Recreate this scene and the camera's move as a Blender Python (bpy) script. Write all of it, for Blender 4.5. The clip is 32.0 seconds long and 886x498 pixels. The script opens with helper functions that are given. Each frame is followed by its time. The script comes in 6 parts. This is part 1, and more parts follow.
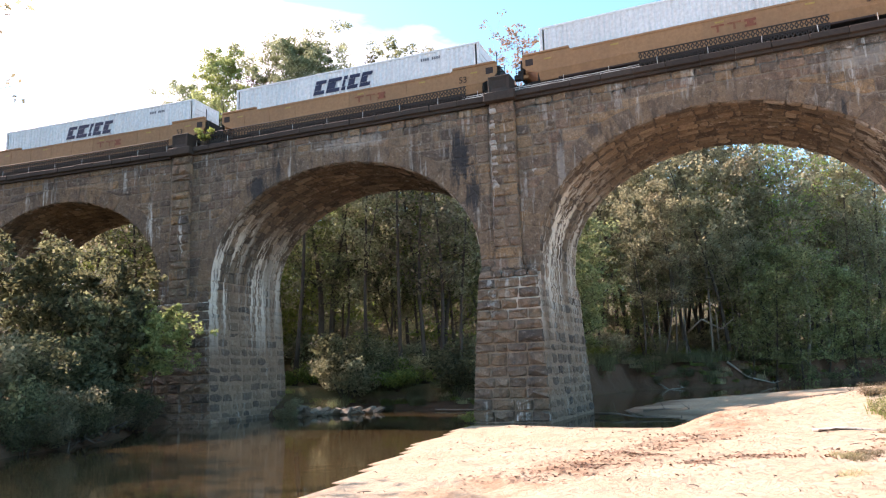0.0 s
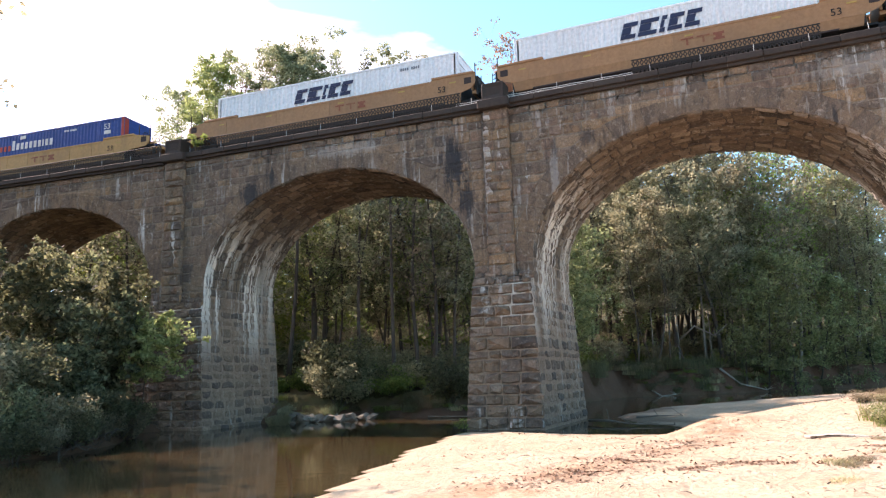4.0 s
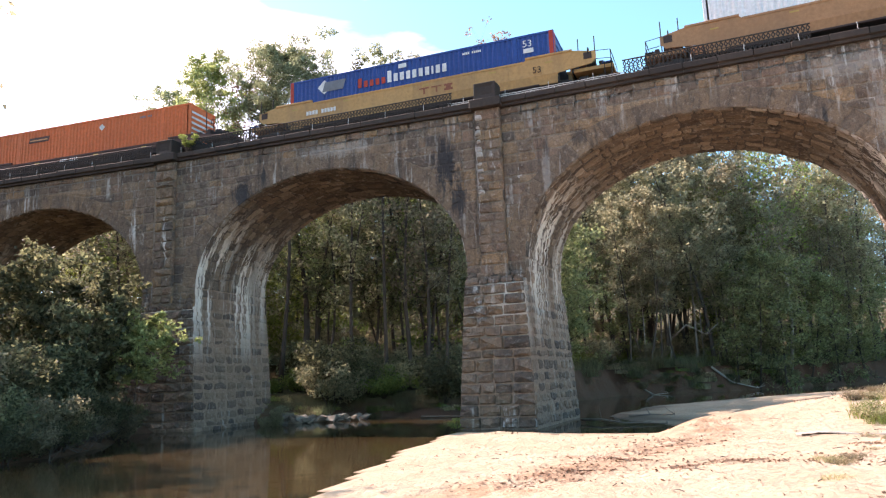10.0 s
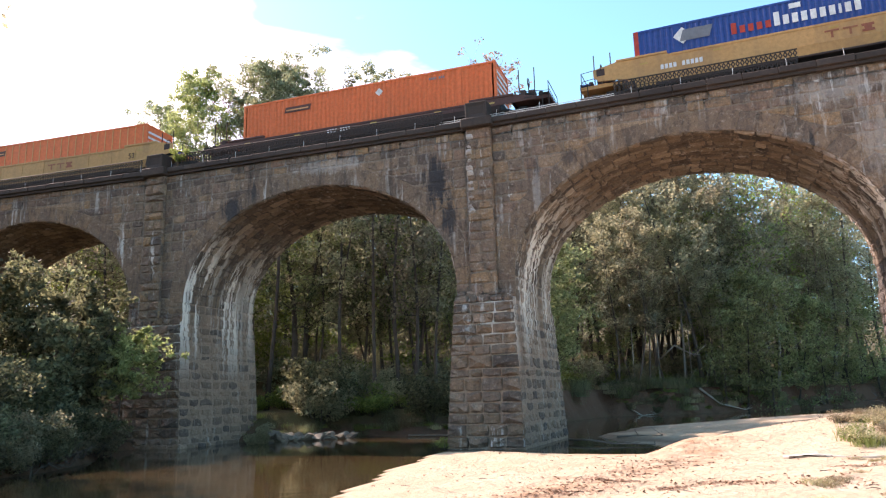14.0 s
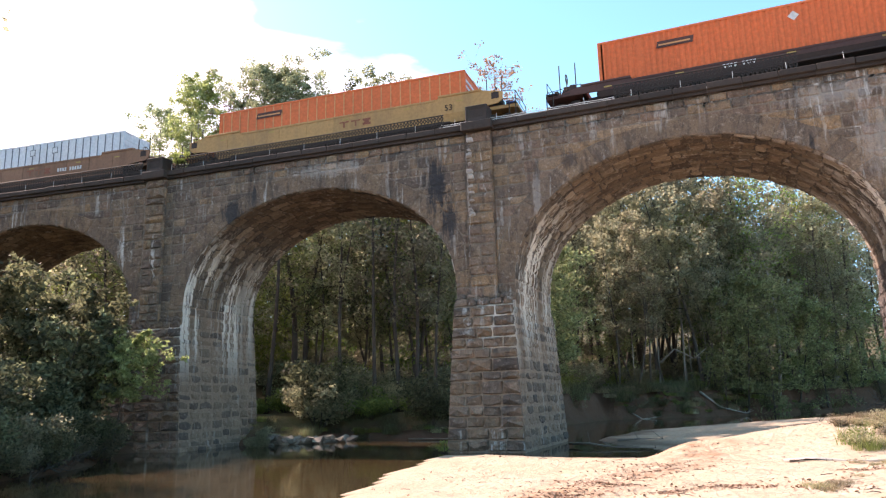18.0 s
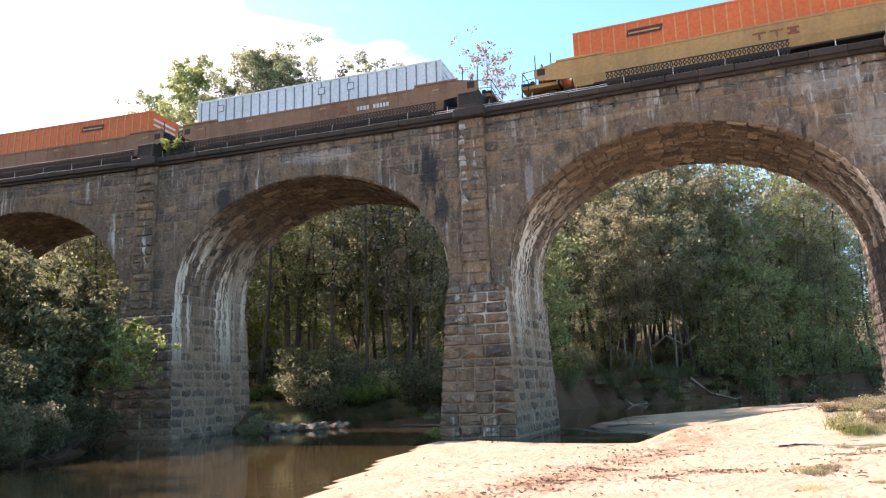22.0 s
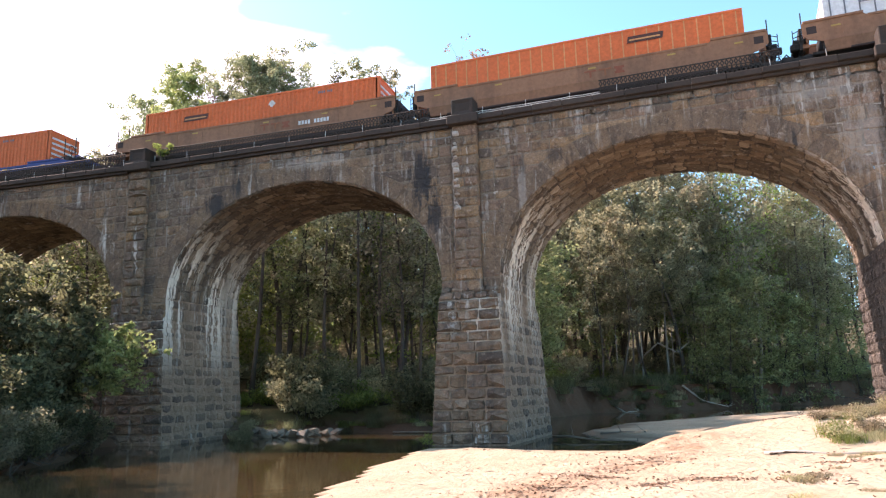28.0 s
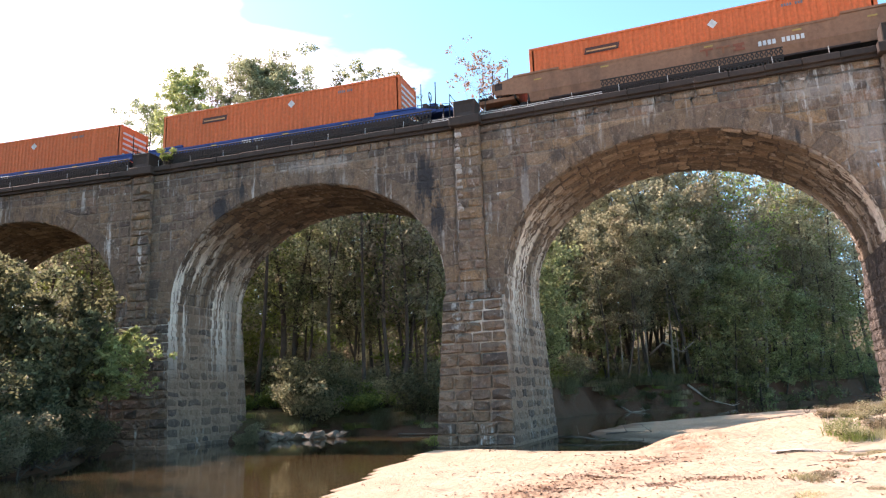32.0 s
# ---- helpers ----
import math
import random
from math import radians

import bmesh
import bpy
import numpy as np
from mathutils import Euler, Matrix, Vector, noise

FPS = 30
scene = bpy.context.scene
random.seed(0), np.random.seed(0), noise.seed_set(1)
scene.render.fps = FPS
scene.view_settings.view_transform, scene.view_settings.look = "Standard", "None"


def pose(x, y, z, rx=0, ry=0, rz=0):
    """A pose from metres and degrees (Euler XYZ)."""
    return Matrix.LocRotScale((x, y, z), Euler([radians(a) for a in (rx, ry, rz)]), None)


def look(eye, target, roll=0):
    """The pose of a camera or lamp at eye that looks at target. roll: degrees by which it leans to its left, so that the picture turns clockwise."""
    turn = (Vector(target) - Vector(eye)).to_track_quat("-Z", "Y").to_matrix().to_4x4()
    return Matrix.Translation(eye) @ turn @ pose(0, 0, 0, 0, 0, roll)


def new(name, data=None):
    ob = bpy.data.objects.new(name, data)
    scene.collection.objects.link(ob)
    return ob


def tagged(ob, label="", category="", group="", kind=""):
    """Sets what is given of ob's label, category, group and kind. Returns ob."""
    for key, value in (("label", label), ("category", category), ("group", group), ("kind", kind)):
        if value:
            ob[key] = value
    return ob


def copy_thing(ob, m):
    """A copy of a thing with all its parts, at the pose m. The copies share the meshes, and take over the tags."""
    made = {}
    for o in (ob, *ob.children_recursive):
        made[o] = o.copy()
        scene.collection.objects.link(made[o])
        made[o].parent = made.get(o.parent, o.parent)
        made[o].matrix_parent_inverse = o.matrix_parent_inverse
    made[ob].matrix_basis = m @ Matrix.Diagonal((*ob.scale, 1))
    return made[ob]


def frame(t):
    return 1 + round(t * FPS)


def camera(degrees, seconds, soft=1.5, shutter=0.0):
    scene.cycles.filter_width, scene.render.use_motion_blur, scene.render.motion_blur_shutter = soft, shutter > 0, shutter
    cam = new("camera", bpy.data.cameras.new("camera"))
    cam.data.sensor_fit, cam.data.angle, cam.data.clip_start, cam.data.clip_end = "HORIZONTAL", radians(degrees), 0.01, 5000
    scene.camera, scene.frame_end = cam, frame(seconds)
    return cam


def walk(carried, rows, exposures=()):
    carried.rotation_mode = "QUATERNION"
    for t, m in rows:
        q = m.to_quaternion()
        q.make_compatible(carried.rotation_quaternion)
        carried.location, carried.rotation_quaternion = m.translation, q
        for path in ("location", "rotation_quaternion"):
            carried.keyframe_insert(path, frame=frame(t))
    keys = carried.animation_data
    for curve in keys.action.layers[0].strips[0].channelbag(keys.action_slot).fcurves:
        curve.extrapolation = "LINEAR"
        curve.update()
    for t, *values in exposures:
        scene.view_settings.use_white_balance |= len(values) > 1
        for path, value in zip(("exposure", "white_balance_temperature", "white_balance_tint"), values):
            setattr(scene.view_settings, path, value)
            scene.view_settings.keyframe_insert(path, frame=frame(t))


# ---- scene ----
SECONDS = 32.0
cam = camera(63.17, SECONDS, soft=1.22)
EYE = (10.766, -34.391, 2.466)
walk(cam, [
    (0, pose(*EYE, 99.740, 1.732, 22.872)),
    (0.5, pose(*EYE, 99.736, 1.551, 22.860)),
    (1, pose(*EYE, 99.853, 1.576, 22.902)),
    (1.5, pose(*EYE, 100.046, 1.573, 22.816)),
    (2, pose(*EYE, 100.212, 1.462, 22.707)),
    (2.5, pose(*EYE, 100.372, 1.424, 22.396)),
    (3, pose(*EYE, 100.448, 1.584, 22.346)),
    (3.5, pose(*EYE, 100.373, 1.668, 22.379)),
    (5.5, pose(*EYE, 100.009, 1.935, 22.203)),
    (6, pose(*EYE, 100.052, 1.857, 22.107)),
    (6.5, pose(*EYE, 100.143, 1.892, 22.040)),
    (7, pose(*EYE, 100.184, 1.852, 21.969)),
    (7.5, pose(*EYE, 100.232, 1.925, 21.988)),
    (8, pose(*EYE, 100.215, 1.983, 22.008)),
    (8.5, pose(*EYE, 100.177, 2.087, 21.911)),
    (9, pose(*EYE, 100.048, 2.107, 21.844)),
    (9.5, pose(*EYE, 100.087, 2.172, 21.809)),
    (10, pose(*EYE, 100.210, 2.026, 21.785)),
    (10.5, pose(*EYE, 100.447, 1.916, 21.757)),
    (11, pose(*EYE, 100.682, 1.794, 21.610)),
    (11.5, pose(*EYE, 100.858, 1.654, 21.495)),
    (12, pose(*EYE, 100.972, 1.607, 21.302)),
    (12.5, pose(*EYE, 101.105, 1.555, 21.092)),
    (13, pose(*EYE, 101.255, 1.480, 20.938)),
    (13.5, pose(*EYE, 101.501, 1.533, 20.914)),
    (14, pose(*EYE, 101.612, 1.474, 20.852)),
    (14.5, pose(*EYE, 101.662, 1.416, 20.831)),
    (16.5, pose(*EYE, 101.291, 1.664, 20.996)),
    (17, pose(*EYE, 101.489, 1.741, 20.994)),
    (17.5, pose(*EYE, 101.779, 1.615, 20.923)),
    (18, pose(*EYE, 101.868, 1.447, 20.860)),
    (18.5, pose(*EYE, 101.899, 1.645, 20.548)),
    (19, pose(*EYE, 101.883, 1.741, 20.209)),
    (19.5, pose(*EYE, 101.847, 1.571, 19.914)),
    (20, pose(*EYE, 101.795, 1.441, 19.730)),
    (20.5, pose(*EYE, 101.445, 1.501, 19.718)),
    (21, pose(*EYE, 101.058, 1.683, 19.971)),
    (21.5, pose(*EYE, 100.840, 1.725, 20.116)),
    (22, pose(*EYE, 100.833, 1.590, 20.281)),
    (22.5, pose(*EYE, 100.860, 1.668, 20.347)),
    (23, pose(*EYE, 100.977, 1.803, 20.329)),
    (23.5, pose(*EYE, 101.170, 1.852, 20.171)),
    (24, pose(*EYE, 101.324, 1.894, 20.056)),
    (24.5, pose(*EYE, 101.403, 1.745, 20.003)),
    (25, pose(*EYE, 101.465, 1.695, 19.994)),
    (25.5, pose(*EYE, 101.594, 1.692, 19.909)),
    (27.5, pose(*EYE, 101.384, 1.438, 19.607)),
    (28, pose(*EYE, 101.330, 1.407, 19.654)),
    (28.5, pose(*EYE, 101.338, 1.406, 19.774)),
    (29, pose(*EYE, 101.338, 1.655, 19.883)),
    (29.5, pose(*EYE, 101.382, 1.814, 19.907)),
    (30, pose(*EYE, 101.382, 1.747, 19.939)),
    (30.5, pose(*EYE, 101.449, 1.740, 19.935)),
    (31, pose(*EYE, 101.434, 1.715, 19.956)),
    (31.5, pose(*EYE, 101.459, 1.760, 20.074)),
    (32, pose(*EYE, 101.460, 1.903, 20.052)),
], exposures=((0.0, 1.75, 7700, 33), (SECONDS, 1.75, 7700, 33)))

# ---- light ----
SUN = Vector((-1.08, 0.225, 1.0)).normalized()
world = bpy.data.worlds.new("sky")
scene.world = world
world.use_nodes = True
wn = world.node_tree
sky = wn.nodes.new("ShaderNodeTexSky")
sky.sky_type = "NISHITA"
sky.sun_disc = False
sky.sun_elevation = math.asin(SUN.z)
sky.sun_rotation = math.atan2(SUN.x, SUN.y)
sky.air_density, sky.dust_density, sky.ozone_density = 0.75, 0.5, 5.0
wn.nodes["Background"].inputs["Strength"].default_value = 0.15
tc = wn.nodes.new("ShaderNodeTexCoord")
cmap = wn.nodes.new("ShaderNodeMapping")
cmap.inputs["Scale"].default_value = (1.2, 1.2, 3.2)
cn = wn.nodes.new("ShaderNodeTexNoise")
cn.inputs["Scale"].default_value, cn.inputs["Detail"].default_value = 1.9, 7.0
cr = wn.nodes.new("ShaderNodeValToRGB")
cr.color_ramp.elements[0].position, cr.color_ramp.elements[1].position = 0.44, 0.7
cmix = wn.nodes.new("ShaderNodeMix")
cmix.data_type = "RGBA"
cmix.inputs["B"].default_value = (9.7, 8.7, 8.7, 1.0)
wn.links.new(tc.outputs["Generated"], cmap.inputs["Vector"])
wn.links.new(cmap.outputs["Vector"], cn.inputs["Vector"])
# the cloud sheet thickens towards the west
west = wn.nodes.new("ShaderNodeVectorMath")
west.operation = "DOT_PRODUCT"
west.inputs[1].default_value = (-0.52, 0.1, 0.0)
wn.links.new(tc.outputs["Generated"], west.inputs[0])
cadd = wn.nodes.new("ShaderNodeMath")
cadd.operation = "ADD"
cadd.inputs[1].default_value = -0.365
wn.links.new(west.outputs["Value"], cadd.inputs[0])
csum = wn.nodes.new("ShaderNodeMath")
csum.operation = "ADD"
wn.links.new(cadd.outputs[0], csum.inputs[0])
wn.links.new(cn.outputs["Fac"], csum.inputs[1])
wn.links.new(csum.outputs[0], cr.inputs["Fac"])
wn.links.new(cr.outputs["Color"], cmix.inputs["Factor"])
deep = wn.nodes.new("ShaderNodeHueSaturation")
deep.inputs["Hue"].default_value, deep.inputs["Saturation"].default_value, deep.inputs["Value"].default_value = 0.467, 1.1, 1.0
wn.links.new(sky.outputs["Color"], deep.inputs["Color"])
wn.links.new(deep.outputs["Color"], cmix.inputs["A"])
wn.links.new(cmix.outputs["Result"], wn.nodes["Background"].inputs["Color"])

sun = new("sun", bpy.data.lights.new("sun", "SUN"))
sun.data.energy, sun.data.angle, sun.data.color = 3.0, radians(0.53), (1.0, 0.95, 0.88)
sun.matrix_world = look(SUN * 100, (0, 0, 0))


# ---- materials ----
def nodes(name):
    m = bpy.data.materials.new(name)
    m.use_nodes = True
    t = m.node_tree
    return m, t, t.nodes["Principled BSDF"]


def put(t, kind, **values):
    n = t.nodes.new(kind)
    for k, v in values.items():
        n.inputs[k.replace("_", " ")].default_value = v
    return n


def mixed(t, fac, a, b):
    n = t.nodes.new("ShaderNodeMix")
    n.data_type = "RGBA"
    for key, v in (("Factor", fac), ("A", a), ("B", b)):
        if hasattr(v, "node"):
            t.links.new(v, n.inputs[key])
        else:
            n.inputs[key].default_value = v if key == "Factor" else (*v, 1.0)
    return n.outputs["Result"]


def ramp(t, fac, lo, hi, top=1.0):
    n = t.nodes.new("ShaderNodeMapRange")
    n.inputs["To Max"].default_value = top
    n.inputs["From Min"].default_value, n.inputs["From Max"].default_value = lo, hi
    t.links.new(fac, n.inputs["Value"])
    return n.outputs["Result"]


def spot(t, scale, stretch=(1, 1, 1), detail=5.0, rough=0.6, local=False):
    """Noise in metres, stretched."""
    if local:
        g = t.nodes.new("ShaderNodeTexCoord").outputs["Object"]
    else:
        g = t.nodes.new("ShaderNodeNewGeometry").outputs["Position"]
    mp = put(t, "ShaderNodeMapping", Scale=stretch)
    n = put(t, "ShaderNodeTexNoise", Scale=scale, Detail=detail, Roughness=rough)
    t.links.new(g, mp.inputs["Vector"])
    t.links.new(mp.outputs["Vector"], n.inputs["Vector"])
    return n.outputs["Fac"]


def relief(t, p, height, strength, distance):
    b = put(t, "ShaderNodeBump", Strength=strength, Distance=distance)
    t.links.new(height, b.inputs["Height"])
    t.links.new(b.outputs["Normal"], p.inputs["Normal"])


def surface(name, c1, c2, scale=3.0, rough=0.8, bump=0.3, dist=0.02, metal=0.0, vary=0.0, local=False, grime=0.0, grime_c=(0.03, 0.025, 0.02), streak=(1, 1, 1)):
    m, t, p = nodes(name)
    big = spot(t, scale * 0.25, local=local)
    fine = spot(t, scale * 4, local=local, detail=8)
    col = mixed(t, ramp(t, big, 0.3, 0.7), c1, c2)
    col = mixed(t, ramp(t, fine, 0.35, 0.9), col, tuple(0.6 * v for v in c1))
    if grime:
        g = spot(t, scale * 0.6, streak, local=local, detail=6)
        f = t.nodes.new("ShaderNodeMath")
        f.operation = "MULTIPLY"
        f.inputs[1].default_value = grime
        t.links.new(ramp(t, g, 0.48, 0.72), f.inputs[0])
        col = mixed(t, f.outputs[0], col, grime_c)
    if vary:
        o = t.nodes.new("ShaderNodeObjectInfo")
        h = put(t, "ShaderNodeHueSaturation")
        r = t.nodes.new("ShaderNodeMapRange")
        r.inputs["To Min"].default_value, r.inputs["To Max"].default_value = 1 - vary, 1 + vary
        t.links.new(o.outputs["Random"], r.inputs["Value"])
        t.links.new(r.outputs["Result"], h.inputs["Value"])
        t.links.new(col, h.inputs["Color"])
        col = h.outputs["Color"]
    t.links.new(col, p.inputs["Base Color"])
    p.inputs["Roughness"].default_value, p.inputs["Metallic"].default_value = rough, metal
    if bump:
        relief(t, p, fine, bump, dist)
    return m


def stone_material(name, tones, white, dark, islands=False, drips=0.0, stains=(), soil=1.0):
    """Quarry-faced masonry: tone by stone, lime streaks, black run-off."""
    m, t, p = nodes(name)
    if islands:
        rnd = t.nodes.new("ShaderNodeNewGeometry").outputs["Random Per Island"]
    else:
        rnd = t.nodes.new("ShaderNodeObjectInfo").outputs["Random"]
    cr = t.nodes.new("ShaderNodeValToRGB")
    cr.color_ramp.interpolation = "LINEAR"
    while len(cr.color_ramp.elements) < len(tones):
        cr.color_ramp.elements.new(0.5)
    for i, c in enumerate(tones):
        cr.color_ramp.elements[i].position = i / (len(tones) - 1)
        cr.color_ramp.elements[i].color = (*c, 1)
    t.links.new(rnd, cr.inputs["Fac"])
    grain = spot(t, 17, detail=12, rough=0.8)
    col = mixed(t, ramp(t, grain, 0.42, 0.69, 0.85 * soil), cr.outputs["Color"], (0.06, 0.044, 0.035))
    blotch = spot(t, 0.55, (1, 1, 0.6), detail=6)
    col = mixed(t, ramp(t, blotch, 0.5, 0.9, 0.8 * soil), col, (0.1, 0.08, 0.06))
    dirt = spot(t, 3.0, (1, 1, 0.45), detail=8, rough=0.72)
    col = mixed(t, ramp(t, dirt, 0.48, 0.7, 0.85 * soil), col, (0.06, 0.045, 0.038))
    pale = spot(t, 4.3, detail=6, rough=0.7)
    col = mixed(t, ramp(t, pale, 0.55, 0.72, 0.7), col, (0.46, 0.36, 0.29))
    d = t.nodes.new("ShaderNodeMath")
    d.operation = "MULTIPLY"
    d.inputs[1].default_value = dark
    t.links.new(ramp(t, spot(t, 1.1, (1, 1, 0.12), detail=6), 0.56, 0.68), d.inputs[0])
    col = mixed(t, d.outputs[0], col, (0.028, 0.026, 0.026))
    w = t.nodes.new("ShaderNodeMath")
    w.operation = "MULTIPLY"
    t.links.new(ramp(t, spot(t, 2.4, (1, 1, 0.1), detail=7, rough=0.65), 0.57, 0.66), w.inputs[0])
    t.links.new(ramp(t, spot(t, 0.33, detail=3), 0.42, 0.62), w.inputs[1])
    w2 = t.nodes.new("ShaderNodeMath")
    w2.operation = "MULTIPLY"
    w2.inputs[1].default_value = white
    t.links.new(w.outputs[0], w2.inputs[0])
    col = mixed(t, w2.outputs[0], col, (0.62, 0.6, 0.56))
    for (sx, sz), (rx, rz), tint, power in stains:
        g = t.nodes.new("ShaderNodeNewGeometry").outputs["Position"]
        mp = put(t, "ShaderNodeMapping", Location=(-sx / rx, 0, -sz / rz), Scale=(1 / rx, 0, 1 / rz))
        ln = t.nodes.new("ShaderNodeVectorMath")
        ln.operation = "LENGTH"
        t.links.new(g, mp.inputs["Vector"])
        t.links.new(mp.outputs["Vector"], ln.inputs[0])
        ad = t.nodes.new("ShaderNodeMath")
        ad.operation = "ADD"
        t.links.new(ln.outputs["Value"], ad.inputs[0])
        t.links.new(ramp(t, spot(t, 3.6, (1, 1, 0.2), detail=8, rough=0.8), 0.36, 0.64), ad.inputs[1])
        mu = t.nodes.new("ShaderNodeMath")
        mu.operation = "MULTIPLY"
        mu.inputs[1].default_value = power
        t.links.new(ramp(t, ad.outputs[0], 1.5, 0.95), mu.inputs[0])
        col = mixed(t, mu.outputs[0], col, tint)
    if drips:
        # lime runs down the haunches
        z = t.nodes.new("ShaderNodeSeparateXYZ")
        t.links.new(t.nodes.new("ShaderNodeNewGeometry").outputs["Position"], z.inputs[0])
        hi, lo = ramp(t, z.outputs["Z"], 13.2, 10.5), ramp(t, z.outputs["Z"], 3.6, 7.2)
        run = ramp(t, spot(t, 2.1, (0.3, 1, 0.06), detail=7, rough=0.75), 0.48, 0.53)
        wide = ramp(t, spot(t, 0.45, (0.3, 1, 0.1), detail=2), 0.42, 0.56)
        f = run
        for other in (hi, lo, wide):
            mu = t.nodes.new("ShaderNodeMath")
            mu.operation = "MULTIPLY"
            t.links.new(f, mu.inputs[0])
            t.links.new(other, mu.inputs[1])
            f = mu.outputs[0]
        mu = t.nodes.new("ShaderNodeMath")
        mu.operation = "MULTIPLY"
        mu.inputs[1].default_value = drips
        t.links.new(f, mu.inputs[0])
        col = mixed(t, mu.outputs[0], col, (0.84, 0.77, 0.68))
    t.links.new(col, p.inputs["Base Color"])
    p.inputs["Roughness"].default_value = 0.9
    chip = spot(t, 5.5, detail=4, rough=0.55)
    add = t.nodes.new("ShaderNodeMath")
    add.operation = "MULTIPLY_ADD"
    add.inputs[1].default_value = 3.0
    t.links.new(chip, add.inputs[0])
    t.links.new(grain, add.inputs[2])
    relief(t, p, add.outputs[0], 1.0, 0.045)
    return m


TONES = ((0.348, 0.217, 0.136), (0.192, 0.131, 0.0974), (0.419, 0.27, 0.166), (0.131, 0.0958, 0.0784), (0.4, 0.235, 0.122), (0.244, 0.166, 0.122), (0.332, 0.196, 0.131), (0.104, 0.0767, 0.0609))
TONES_LOW = ((0.308, 0.199, 0.134), (0.186, 0.126, 0.0933), (0.348, 0.231, 0.158), (0.0973, 0.0713, 0.0568), (0.324, 0.203, 0.122), (0.219, 0.146, 0.107))
SOOT, LIME = (0.03, 0.03, 0.034), (0.6, 0.57, 0.53)
STAINS = (((-2.35, 13.7), (0.85, 1.7), SOOT, 0.95), ((-1.75, 11.6), (0.5, 1.5), SOOT, 0.9), ((-15.2, 13.6), (0.75, 1.0), SOOT, 0.9), ((-13.7, 14.4), (0.22, 0.7), SOOT, 0.9), ((4.8, 14.0), (0.55, 0.6), SOOT, 0.7),
          ((15.5, 13.2), (0.12, 0.6), SOOT, 0.8), ((-9.0, 15.4), (2.5, 0.5), LIME, 0.3), ((16.6, 15.3), (2.4, 0.7), LIME, 0.28), ((18.3, 13.0), (1.1, 2.0), LIME, 0.25), ((3.0, 12.2), (0.25, 2.0), LIME, 0.3))
M_STONE = stone_material("ashlar", TONES, 0.9, 0.8, stains=STAINS)
M_STONE_J = stone_material("ashlar_far", TONES, 0.75, 0.85, True)
M_RING = stone_material("ring_stone", ((0.26, 0.168, 0.108), (0.2, 0.136, 0.096), (0.33, 0.205, 0.12), (0.23, 0.155, 0.108), (0.29, 0.18, 0.108)), 0.9, 0.8, stains=STAINS)
M_PIER = stone_material("pier_stone", TONES_LOW, 0.7, 0.5)
M_PIER_J = stone_material("pier_stone_far", TONES_LOW, 0.5, 0.3, True, 0.8)
# darker, greyer stone and mortar for pier 1 alone
M_PIER_DARK = stone_material("dark_pier_stone", ((0.1, 0.085, 0.078), (0.07, 0.06, 0.056), (0.13, 0.108, 0.095)), 0.3, 0.7, True)
M_JAMB = stone_material("jamb_stone", ((0.34, 0.23, 0.155), (0.24, 0.165, 0.115), (0.1, 0.076, 0.062), (0.4, 0.27, 0.185), (0.15, 0.108, 0.085), (0.36, 0.245, 0.165)), 0.5, 0.15, False, 0.95, soil=0.5)
M_VAULT = stone_material("vault_stone", ((0.3, 0.21, 0.145), (0.12, 0.088, 0.064), (0.42, 0.32, 0.23), (0.06, 0.046, 0.037), (0.27, 0.19, 0.128), (0.15, 0.108, 0.076)), 0.5, 0.15, True, 1.0, soil=0.6)
# vault mortar is kept dark: the joints' shade is put into its colour
M_VAULT_MORTAR = stone_material("vault_mortar", ((0.12, 0.088, 0.066), (0.085, 0.064, 0.05)), 0.3, 0.2, True, 0.9, soil=0.7)
M_WHITE_CRUST = surface("lime_crust", (0.56, 0.5, 0.45), (0.3, 0.25, 0.21), 5, 0.8, 0.6, 0.02)
M_SOIL = surface("bank_soil", (0.1, 0.08, 0.05), (0.07, 0.075, 0.035), 1.0, 0.95, 0.6, 0.05)
M_MORTAR = stone_material("mortar", ((0.3, 0.225, 0.17), (0.24, 0.18, 0.135)), 0.9, 0.8, True, stains=STAINS, soil=0.7)
M_PIER_MORTAR = stone_material("smeared_pier_mortar", ((0.4, 0.275, 0.195), (0.35, 0.24, 0.17)), 0.4, 0.2, True, 0.9, soil=0.5)
M_CORNICE = surface("sooty_stone", (0.036, 0.024, 0.019), (0.066, 0.044, 0.034), 1.5, 0.85, 0.5, 0.02, vary=0.25, grime=0.6)
M_IRON = surface("old_iron", (0.03, 0.024, 0.021), (0.06, 0.04, 0.03), 4, 0.75, 0.3, 0.005, 0.2)
M_WHEEL = surface("dark_wheel_steel", (0.05, 0.04, 0.035), (0.09, 0.07, 0.06), 4, 0.55, 0.1, 0.003, 0.3)
M_STEEL = surface("rail_steel", (0.16, 0.12, 0.10), (0.25, 0.22, 0.2), 3, 0.45, 0.1, 0.003, 0.8)
M_BALLAST = surface("ballast", (0.33, 0.3, 0.27), (0.2, 0.18, 0.16), 14, 0.95, 1.0, 0.05)
M_TIE = surface("creosoted_wood", (0.07, 0.055, 0.045), (0.12, 0.1, 0.085), 6, 0.9, 0.4)
M_WHITE_PIPE = surface("weathered_white_metal", (0.6, 0.6, 0.58), (0.45, 0.44, 0.42), 6, 0.5, 0.1)
M_BARK = surface("bark", (0.13, 0.104, 0.084), (0.07, 0.056, 0.045), 7, 0.95, 0.9, 0.05, vary=0.3)
M_PALE_BARK = surface("pale_bark", (0.42, 0.39, 0.34), (0.22, 0.2, 0.17), 3, 0.85, 0.4, 0.02)
